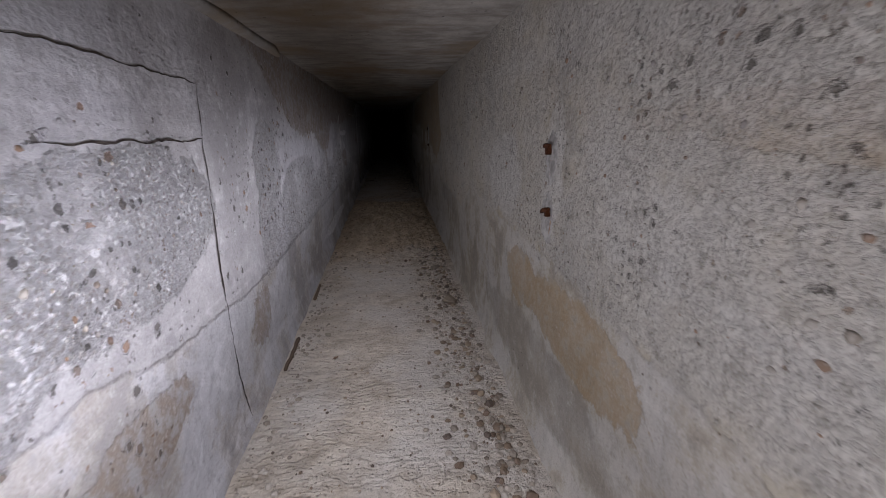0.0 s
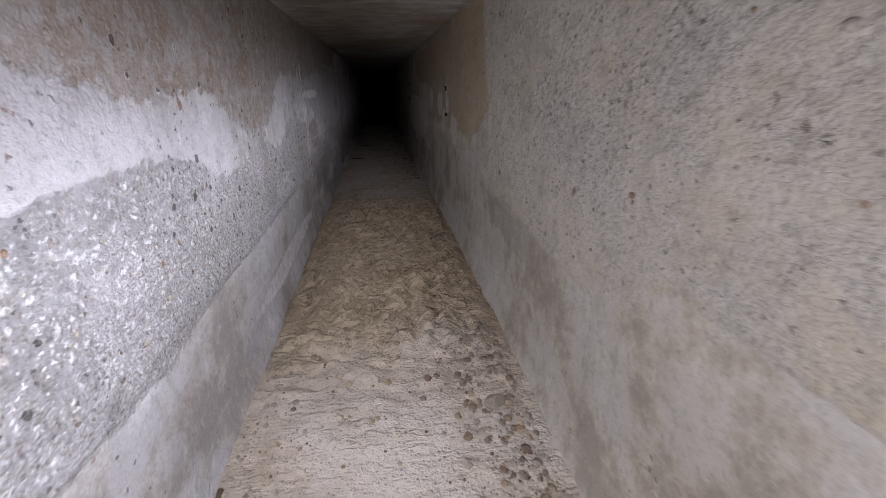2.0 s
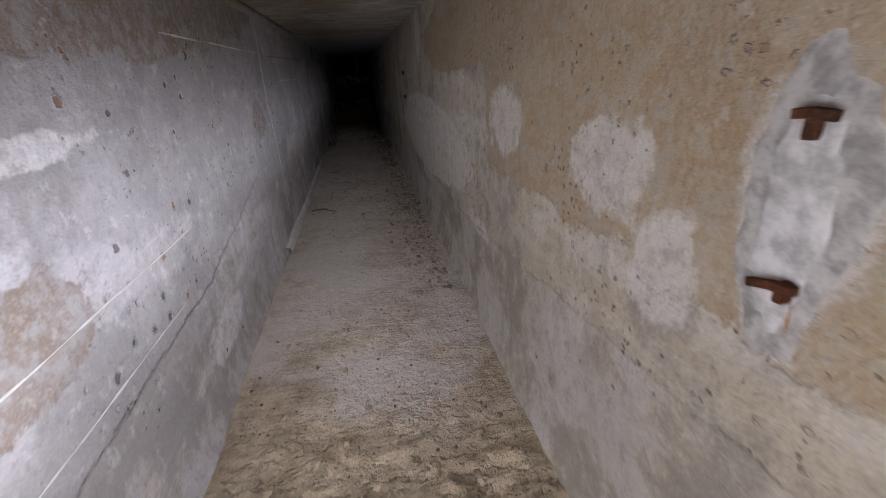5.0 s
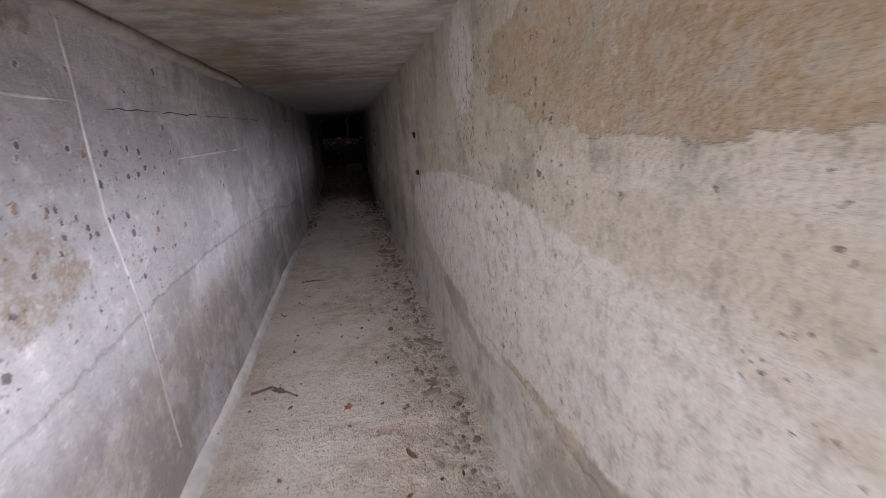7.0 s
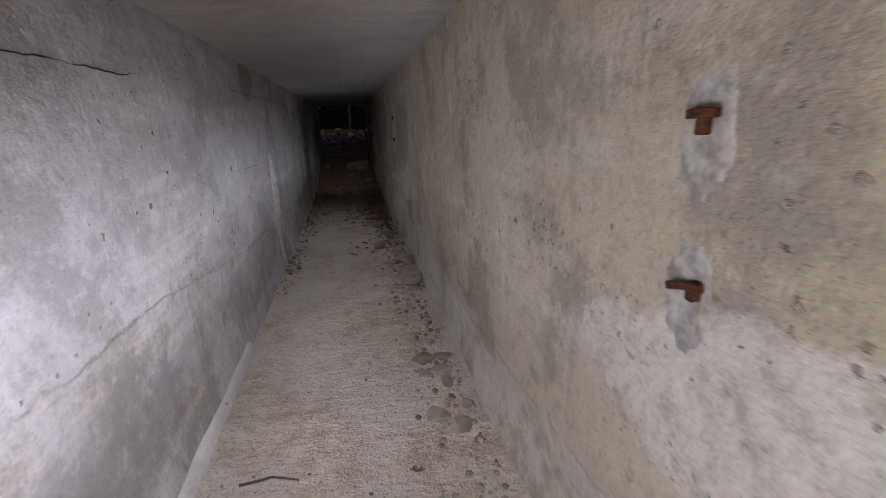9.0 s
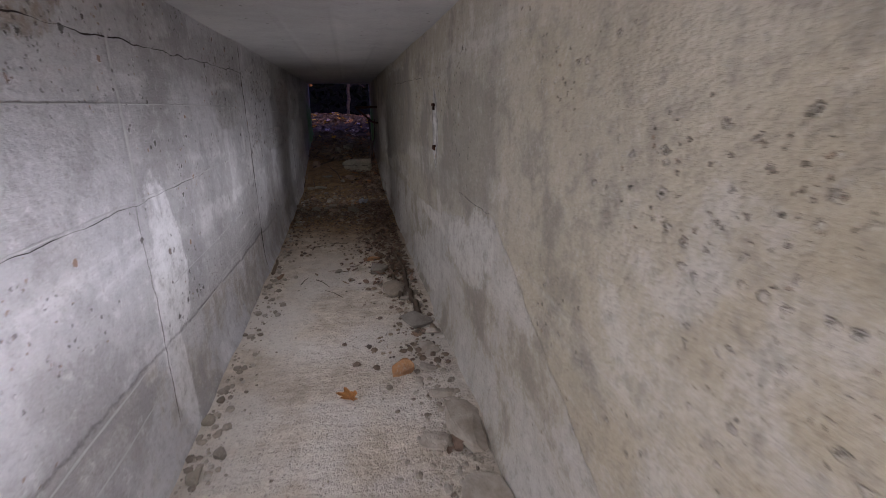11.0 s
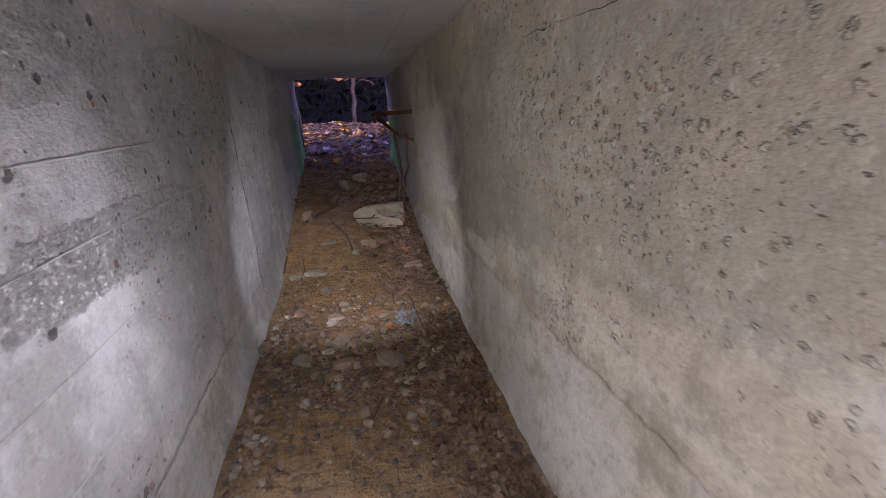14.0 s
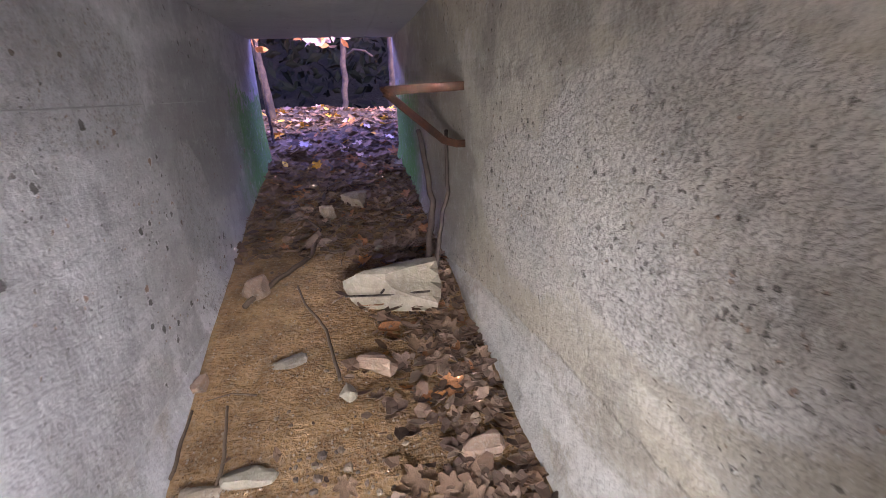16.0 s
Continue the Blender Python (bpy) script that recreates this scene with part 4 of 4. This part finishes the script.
for k in range(34):
    y = rng.uniform(9.5, 16.5)
    size = (rng.uniform(.04, .12), rng.uniform(.05, .14), rng.uniform(.012, .03))
    put_stone("mud_flake", 1.12 - abs(rng.gauss(0, .09)), y, size, MUDCAKE, "thin grey-brown flake of dried mud by the wall", "mud flake", 200 + k, rng.uniform(0, 180), (rng.uniform(-14, 14), rng.uniform(-14, 14)), .55)
for k in range(24):
    x, y = rng.uniform(.06, 1.12), rng.gauss(17.9, .42)
    size = [rng.uniform(.03, .075), rng.uniform(.03, .075), rng.uniform(.018, .04)]
    mat, text = rng.choice(((STONE, "small angular tan stone among gravel"), (PINK, "small reddish stone chip among gravel"), (MUDCAKE, "small brown lump among gravel")))
    put_stone("stone", x, y, size, mat, text, "stone", 300 + k, rng.uniform(0, 180), (rng.uniform(-14, 14), rng.uniform(-14, 14)), .5)

# dark seams over the large limestone block
for ob in [o for o in bpy.data.objects if o.name == "limestone_block"]:
    top = .2 * .42
    for k, line in enumerate(([(-.2, -.1), (-.02, -.108), (.2, -.095)], [(-.03, -.112), (.05, .02), (.18, .09)])):
        pts = [(x, y, .012 if k == 0 else top * (0.35 + 4 * (y + .1))) for x, y in line]
        part("dark_seam", bar_bm([(p[0], p[1], min(p[2], top)) for p in pts], .008, .008, seed=k), CRACK, ob, "dark crack line")


def scatter(name, count, spread, sizes, seed, label, flatness=0.6, mat=GRAVEL):
    r = random.Random(seed)

    def one():
        x, y = spread(r)
        if not 0.02 < x < WIDTH - .02:
            return None
        s = sizes[0] + (sizes[1] - sizes[0]) * r.random() ** 2.5
        return (x, y, floor_z(x, y) + s * 0.25), (s, s * r.uniform(.7, 1.3), s * flatness)

    v, f = lumps(count, one, r)
    tagged(new(name, mesh_of(name, v, f, mat, False)), label, "gravel", kind="stuff")


scatter("gravel", 700, lambda r: (1.1 - abs(r.gauss(0, .13)), r.uniform(-.2, 3.9)), (.003, .024), 1, "dark grit and crumbs along the wall")
scatter("gravel", 1500, lambda r: (1.12 - abs(r.gauss(0, .15)), r.uniform(-.4, 4.2)), (.003, .022), 31, "grey crumbs and chips along the wall", .55, CRUMB)
scatter("gravel", 500, lambda r: (.05 + abs(r.gauss(0, .09)), r.uniform(-.4, 4.2)), (.003, .016), 32, "grey crumbs gathered along the wall", .55, CRUMB)
scatter("clods", 1300, lambda r: (r.uniform(.08, 1.12), r.gauss(5.5, .85)), (.003, .019), 21, "crumbled clods of dry sandy mud", .5, CLOD)
scatter("gravel", 1300, lambda r: (r.uniform(.05, 1.15), r.uniform(-.5, 8)), (.002, .009), 2, "fine scattered grit on dry mud")
scatter("gravel", 1500, lambda r: (1.12 - abs(r.gauss(0, .12)), r.uniform(8, 14.5)), (.003, .022), 3, "grey crumbs and chips along the wall", .6, CRUMB)
scatter("gravel", 500, lambda r: (r.uniform(.05, 1.15), r.uniform(8, 16)), (.002, .009), 4, "fine scattered grit on grey mud", .6, CRUMB)
scatter("gravel", 500, lambda r: (abs(r.gauss(0, .07)) + .04, r.uniform(13.5, 18.6)), (.005, .024), 5, "small stones gathered along the wall", .6, CRUMB)
scatter("gravel", 900, lambda r: (1.14 - abs(r.gauss(0, .17)), r.uniform(14.5, 18.2)), (.005, .024), 6, "brown chips and stones along the wall", .45)
scatter("gravel", 1700, lambda r: (r.uniform(.04, 1.16), r.gauss(18.0, .34)), (.004, .03), 7, "brown gravel and small stones on mud", .55)
scatter("gravel", 1000, lambda r: (r.uniform(.04, 1.16), r.uniform(16.3, 19.2)), (.004, .02), 41, "scattered brown stones on mud", .6)
scatter("gravel", 260, lambda r: (r.uniform(.04, .8), r.uniform(18.5, 22)), (.003, .014), 8, "small brown stones on wet clay")


# ---------------------------------------------------------------- leaves
def leaf_mesh(name, mat, seed, lobed=True):
    r = random.Random(seed)
    out = []
    if lobed:
        tips = [(0, 1.0), (48, .88), (105, .62), (-48, .88), (-105, .62)]
        k = 40
        for i in range(k):
            a = -180 + 360 * i / k
            best = max(t * max(0, 1 - abs((a - d + 180) % 360 - 180) / 40) ** 0.7 for d, t in tips)
            rad = max(best, .44) * (1 + r.uniform(-.09, .09))
            if abs(a) > 165:
                rad = .18
            out.append((rad * math.sin(radians(a)), rad * math.cos(radians(a))))
    else:
        k = 16
        for i in range(k):
            a = 2 * math.pi * i / k
            out.append((.36 * math.sin(a) * (1 + r.uniform(-.08, .08)), .85 * math.cos(a)))
    curl, fold, cup = r.uniform(-.3, .5), r.uniform(.15, .5), r.uniform(.05, .3)
    verts = []
    for layer in (0, -.018):
        verts.append((0, 0, layer + .02))
        for s in (.5, 1.0):
            for x, y in out:
                x, y = x * s, y * s
                verts.append((x, y, layer + .02 + fold * abs(x) * .45 + curl * y * y * .4 + cup * (x * x + y * y) * .5 + .06 * wob(x * 3 + seed, y * 3, layer * 0)))
    faces = []
    m = 1 + 2 * k
    for b, flip in ((0, False), (m, True)):
        new_faces = [(b, b + 1 + i, b + 1 + (i + 1) % k) for i in range(k)]
        new_faces += [(b + 1 + i, b + 1 + k + i, b + 1 + k + (i + 1) % k, b + 1 + (i + 1) % k) for i in range(k)]
        faces += [f if flip else f[::-1] for f in new_faces]
    faces += [(1 + k + i, m + 1 + k + i, m + 1 + k + (i + 1) % k, 1 + k + (i + 1) % k) for i in range(k)]
    return mesh_of(name, verts, faces, mat)


LEAVES = {kind: [leaf_mesh(kind, mat, 10 * n + j, j != 2) for j in range(4)] for n, (kind, mat) in enumerate((("brown_leaf", LEAF_BROWN), ("golden_leaf", LEAF_GOLD), ("pale_leaf", LEAF_PALE), ("orange_leaf", LEAF_ORANGE)))}
TEXTS = {"brown_leaf": "dry curled brown leaf on the floor", "golden_leaf": "bright golden fallen maple leaf", "pale_leaf": "pale pinkish fallen maple leaf", "orange_leaf": "dry orange-brown fallen maple leaf"}


def put_leaf(kind, x, y, size, r, lift=.004, tilt=22):
    ob = new(kind, r.choice(LEAVES[kind]))
    ob.matrix_world = pose(x, y, (floor_z(x, y) if 0 <= x <= WIDTH and y < 23 else ground_z(x, y)) + lift, r.uniform(-tilt, tilt), r.uniform(-tilt, tilt), r.uniform(0, 360)) @ Matrix.Diagonal((size, size, size, 1))
    return tagged(ob, TEXTS[kind], "leaf", "fallen leaves")


rng = random.Random(12)
for kind, x, y, size in (("orange_leaf", .60, 9.7, .035), ("brown_leaf", 1.02, 9.75, .06), ("pale_leaf", .74, 9.47, .06), ("brown_leaf", .25, 9.93, .06), ("brown_leaf", .83, 11.56, .045),
                         ("brown_leaf", .84, 9.29, .04), ("orange_leaf", .64, 14.37, .075), ("brown_leaf", .62, 15.7, .05), ("brown_leaf", 1.03, 14.0, .08), ("brown_leaf", 1.02, 14.85, .05),
                         ("orange_leaf", .72, 18.3, .09), ("brown_leaf", .62, 18.28, .08), ("orange_leaf", .75, 18.45, .08), ("brown_leaf", .95, 19.6, .09), ("brown_leaf", .98, 19.75, .09),
                         ("orange_leaf", .95, 19.95, .1), ("brown_leaf", 1.06, 20.0, .08), ("brown_leaf", .12, 15.9, .06), ("brown_leaf", .9, 18.1, .07), ("brown_leaf", .3, 2.2, .03)):
    put_leaf(kind, x, y, size, rng)
for _ in range(120):
    put_leaf(rng.choice(("brown_leaf", "brown_leaf", "brown_leaf", "orange_leaf")), min(1.13, max(.05, rng.gauss(.95, .14))), rng.uniform(18.7, 20.5), rng.uniform(.045, .09), rng, .012, 26)
for _ in range(130):
    put_leaf(rng.choice(("brown_leaf", "brown_leaf", "orange_leaf")), rng.uniform(.05, 1.15), rng.uniform(20.5, 22.3), rng.uniform(.04, .085), rng, .012, 35)
for _ in range(170):
    x, y = rng.uniform(-.5, 1.75), rng.uniform(21.8, 25.2)
    kind = rng.choices(("golden_leaf", "pale_leaf", "orange_leaf", "brown_leaf"), (6 if y > 23.7 else 1.5, 4, 3, 3))[0]
    put_leaf(kind, x, y, rng.uniform(.06, .11), rng, .02, 38)


def litter(name, count, spread, sizes, seed, label):
    """A thick layer of broken leaf bits."""
    r = random.Random(seed)
    verts, faces = [], []
    for _ in range(count):
        x, y = spread(r)
        s = r.uniform(*sizes)
        m = pose(x, y, (floor_z(x, y) if 0 <= x <= WIDTH and y < 23 else ground_z(x, y)) + r.uniform(.002, .03), r.uniform(-28, 28), r.uniform(-28, 28), r.uniform(0, 360))
        k = r.choice((5, 6, 7))
        rim = [m @ Vector((s * r.uniform(.5, 1.1) * math.cos(6.283 * i / k), s * .7 * r.uniform(.5, 1.1) * math.sin(6.283 * i / k), s * r.uniform(-.12, .3))) for i in range(k)]
        n = len(verts)
        verts += [m @ Vector((0, 0, 0))] + rim + [m @ Vector((0, 0, -.003))] + [p - Vector((0, 0, .002)) for p in rim]
        b = n + k + 1
        for i in range(k):
            j = (i + 1) % k
            faces += [(n, n + 1 + i, n + 1 + j), (b, b + 1 + j, b + 1 + i), (n + 1 + i, b + 1 + i, b + 1 + j, n + 1 + j)]
    tagged(new(name, mesh_of(name, verts, faces, LITTER, False)), label, "leaf litter", kind="stuff")


litter("leaf_litter", 1500, lambda r: (r.uniform(.02, 1.18), r.uniform(20.4, 22.6)), (.02, .055), 1, "thick brown leaf litter at the mouth of the passage")
litter("leaf_litter", 2200, lambda r: (r.uniform(-1.2, 2.4), r.uniform(22.3, 26)), (.03, .07), 2, "purple-brown leaf litter on the bank outside")
litter("leaf_litter", 700, lambda r: (max(.03, 1.15 - abs(r.gauss(0, .2))), r.uniform(18.6, 20.5)), (.02, .05), 3, "broken brown leaves on wet clay")
litter("leaf_litter", 900, lambda r: (1.12 - abs(r.gauss(0, .2)), r.uniform(15.6, 18.4)), (.01, .035), 4, "scattered leaf bits along the wall")
litter("leaf_litter", 700, lambda r: (r.uniform(.04, 1.16), r.gauss(18.0, .55)), (.008, .024), 6, "broken leaf bits trodden into gravel")
litter("leaf_litter", 90, lambda r: (r.uniform(.1, 1.15), r.uniform(9, 11.5)), (.006, .018), 5, "few small leaf bits on grey mud")


# a crumpled scrap of plastic film trodden into the gravel
FILM = flat("clouded_film", (.25, .25, .27), (.14, .14, .155), 14, 0.35)
us = steps(-1, 1, 0.08)
verts, faces = sheet("plastic_scrap", us, us, lambda u, v: (.84 + .06 * u + .02 * v + .02 * wob(u * 2, v * 2, 1), 18.36 + .08 * v - .03 * u + .02 * wob(u * 2, v * 2, 5),
                     floor_z(.84 + .06 * u, 18.36 + .08 * v) + .012 + .05 * abs(wob(u * 1.7, v * 1.7, 3)) + .03 * abs(wob(u * 4, v * 4, 7)) - .012 * (u * u + v * v)), FILM)
scrap = tagged(new("plastic_scrap", mesh_of("plastic_scrap", verts, faces, FILM)), "crumpled dirty white plastic film on gravel", "plastic scrap")
scrap.modifiers.new("thick", "SOLIDIFY").thickness = 0.0015


# ---------------------------------------------------------------- twigs and branches
def limb_bm(points, r0, r1, seed=0, sides=7):
    bm = bmesh.new()
    pts = []
    for p, q in zip(points, points[1:]):
        k = max(2, int((Vector(q) - Vector(p)).length / max(.03, r0 * 1.5)))
        pts += [Vector(p).lerp(Vector(q), i / k) for i in range(k)]
    pts.append(Vector(points[-1]))
    rings = []
    for i, p in enumerate(pts):
        t = (pts[min(i + 1, len(pts) - 1)] - pts[max(i - 1, 0)]).normalized()
        s = t.orthogonal().normalized()
        u = t.cross(s)
        f = i / (len(pts) - 1)
        r = r0 + (r1 - r0) * f
        c = p + Vector((wob(i * .35, seed, 0), wob(i * .35, seed, 5), wob(i * .35, seed, 9))) * r * .8
        rings.append([bm.verts.new(c + (s * math.cos(6.283 * j / sides) + u * math.sin(6.283 * j / sides)) * r * (1 + .2 * wob(j * 2.1, i * .5, seed))) for j in range(sides)])
    for a, b in zip(rings, rings[1:]):
        for j in range(sides):
            bm.faces.new((a[j], a[(j + 1) % sides], b[(j + 1) % sides], b[j]))
    bm.faces.new(rings[0][::-1])
    bm.faces.new(rings[-1])
    bmesh.ops.recalc_face_normals(bm, faces=bm.faces)
    return bm


def twig(name, flat_points, r0, r1, text, seed, lift=0.0):
    pts = [(x, y, floor_z(x, y) + r0 * .7 + lift) for x, y in flat_points]
    return tagged(part(name, limb_bm(pts, r0, r1, seed), WOOD, None, smooth=True), text, "twig", "twigs on the floor")


twig("twig", [(.19, 11.66), (.30, 11.67), (.40, 11.63)], .006, .003, "thin grey twig on grey mud", 1)
twig("twig", [(.10, 9.95), (.2, 9.98), (.34, 9.86)], .008, .004, "dark twig among leaf bits", 2)
twig("branch", [(.13, 20.0), (.28, 20.25), (.42, 20.42), (.46, 20.75), (.36, 20.9), (.22, 20.88)], .014, .012, "curved brown branch lying on clay", 3)
twig("branch", [(.40, 20.9), (.48, 21.2), (.52, 21.6), (.55, 22.0)], .014, .010, "brown branch among fallen leaves", 4)
twig("twig", [(.55, 19.5), (.50, 19.8), (.40, 20.0), (.36, 20.15)], .008, .005, "dark crooked twig on clay", 5)
twig("twig", [(1.08, 19.35), (1.0, 19.6), (.93, 19.85)], .004, .003, "thin dry stem over brown leaves", 6)
twig("stick", [(.93, 18.15), (.91, 18.4), (.90, 18.7)], .013, .010, "short dark stick among gravel", 7)
twig("stick", [(.79, 18.55), (.80, 18.8), (.76, 19.0)], .009, .006, "short thin stick among gravel", 8)
twig("stick", [(.90, 16.6), (.88, 16.85)], .016, .013, "short thick stick on mud", 9)
twig("twig", [(1.07, 17.98), (.99, 18.15), (.95, 18.3)], .005, .003, "thin dry stem among gravel", 10)
twig("twig", [(.60, 17.55), (.66, 17.7), (.63, 17.9)], .005, .003, "thin dark stem among gravel", 11)
twig("twig", [(.36, 17.85), (.38, 17.98), (.34, 18.05)], .005, .003, "curled dark stem among gravel", 12)
twig("stick", [(.985, 15.35), (.97, 15.7), (.99, 16.05)], .018, .012, "weathered stick lying along the wall", 13)
twig("stick", [(1.07, 15.1), (1.05, 15.5), (1.07, 15.9), (1.02, 16.4)], .02, .013, "long weathered stick lying along the wall", 14)
twig("stick", [(.06, 16.0), (.055, 16.3)], .014, .011, "short dark stick against the wall", 15)
twig("twig", [(.30, 16.6), (.40, 16.66), (.50, 16.64)], .004, .003, "thin dark stem on mud", 16)
twig("twig", [(.17, 19.05), (.18, 19.25), (.15, 19.45)], .007, .005, "short brown twig on clay", 17)
twig("twig", [(.03, 19.2), (.035, 19.45)], .007, .005, "short dark twig against the wall", 18)
twig("stick", [(.05, 3.05), (.045, 3.35)], .012, .009, "short dark stick against the wall", 19)
twig("stick", [(.05, 2.1), (.05, 2.45)], .009, .012, "pale splinter of wood against the wall", 20)
rng = random.Random(77)
for n in range(27):
    x, y, a, l = rng.uniform(.1, 1.1), rng.uniform(15.2, 22), rng.uniform(0, 6.28), rng.uniform(.06, .2)
    pts = [(x + math.cos(a) * l * s, y + math.sin(a) * l * s + .02 * (s == .5)) for s in (0, .5, 1)]
    if all(.04 < p[0] < 1.16 for p in pts):
        twig("twig", pts, .0035, .002, "thin dry stem on the floor", 30 + n)

root = tagged(new("leaning_branch"), "rough grey branch leaning against the wall under a bracket", "branch")
foot = floor_z(1.02, 20.05)
part("stem", limb_bm([(1.03, 20.08, foot - .01), (1.05, 20.12, foot + .25), (1.09, 20.2, foot + .42), (1.08, 20.33, foot + .64), (1.07, 20.4, 1.03)], .020, .014, 3), DARK_WOOD, root, smooth=True)
part("side_shoot", limb_bm([(1.05, 20.07, foot), (1.09, 20.03, foot + .3), (1.13, 20.02, foot + .5), (1.155, 20.1, foot + .78)], .013, .009, 6), DARK_WOOD, root, smooth=True)


# ---------------------------------------------------------------- outside
def tree(points, r0, r1, text, limbs=(), name="tree"):
    t = tagged(new(name), text, "tree", "trees outside")
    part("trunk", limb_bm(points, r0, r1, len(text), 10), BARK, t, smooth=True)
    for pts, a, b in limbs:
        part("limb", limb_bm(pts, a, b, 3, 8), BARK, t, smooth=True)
    return t


def leaf_crown(t, middle, spread, count, mat, seed, size=(.05, .09)):
    r = random.Random(seed)
    verts, faces = [], []
    for _ in range(count):
        c = Vector([r.gauss(middle[i], spread[i]) for i in range(3)])
        m = Matrix.Translation(c) @ Euler((r.uniform(0, 6), r.uniform(0, 6), r.uniform(0, 6))).to_matrix().to_4x4()
        s = r.uniform(*size)
        n = len(verts)
        verts += [m @ Vector(p) * 1.0 for p in ((0, -s, 0), (.5 * s, -.2 * s, .1 * s), (.35 * s, .5 * s, 0), (0, s, -.1 * s), (-.35 * s, .5 * s, .05 * s), (-.5 * s, -.2 * s, 0))]
        faces.append(tuple(range(n, n + 6)))
    return tagged(part("crown", mesh_of("crown", verts, faces, mat, False), mat, t), kind="stuff")


gz = ground_z
a = tree([(.76, 24.7, gz(.76, 24.7) - .1), (.78, 24.7, 1.35), (.82, 24.72, 1.9), (.86, 24.8, 3.2), (.8, 25, 6)], .045, .02, "slender grey tree trunk on the leafy bank", [([(.82, 24.72, 1.70), (.95, 24.66, 1.80), (1.1, 24.62, 1.78), (1.2, 24.6, 1.70)], .018, .012)])
leaf_crown(a, (.8, 25.0, 6.2), (1.2, 1.0, .9), 900, LITTER, 3)
a = tree([(-.20, 24.4, gz(-.2, 24.4) - .1), (-.24, 24.4, 1.4), (-.3, 24.45, 2.0), (-.5, 24.6, 4.5)], .05, .03, "leaning pale grey trunk beside the mouth")
leaf_crown(a, (-.6, 24.8, 5.0), (1.0, 1.0, .8), 700, LITTER, 4)
a = tree([(1.45, 25.0, gz(1.45, 25) - .1), (1.5, 25.0, 1.4), (1.52, 25.0, 2.2), (1.7, 25.2, 5)], .055, .03, "dark grey tree trunk on the leafy bank")
leaf_crown(a, (1.8, 25.3, 5.6), (1.2, 1.0, .9), 700, LITTER, 5)
a = tree([(-.06, 23.1, gz(-.06, 23.1) - .05), (-.09, 23.1, 1.4), (-.1, 23.12, 2.3)], .014, .008, "thin pale sapling stem beside the mouth")
leaf_crown(a, (-.06, 23.1, 1.72), (.03, .03, .05), 5, LEAF_ORANGE, 6)
bush = tagged(new("leafy_bough"), "low bough of pale and pink leaves outside", "bough")
part("limb", limb_bm([(.86, 24.8, 3.2), (.7, 24.4, 2.5), (.52, 24.0, 1.98)], .014, .006, 2), BARK, bush, smooth=True)
for k, (mat, n) in enumerate(((LEAF_PALE, 40), (LEAF_ORANGE, 25))):
    leaf_crown(bush, (.5, 24.0, 1.93), (.13, .1, .07), n, mat, 20 + k)

# undergrowth on the slope behind, its shade put into a near-black colour
under = tagged(new("undergrowth"), "green undergrowth on the slope, near-black with painted shade", "undergrowth", kind="stuff")
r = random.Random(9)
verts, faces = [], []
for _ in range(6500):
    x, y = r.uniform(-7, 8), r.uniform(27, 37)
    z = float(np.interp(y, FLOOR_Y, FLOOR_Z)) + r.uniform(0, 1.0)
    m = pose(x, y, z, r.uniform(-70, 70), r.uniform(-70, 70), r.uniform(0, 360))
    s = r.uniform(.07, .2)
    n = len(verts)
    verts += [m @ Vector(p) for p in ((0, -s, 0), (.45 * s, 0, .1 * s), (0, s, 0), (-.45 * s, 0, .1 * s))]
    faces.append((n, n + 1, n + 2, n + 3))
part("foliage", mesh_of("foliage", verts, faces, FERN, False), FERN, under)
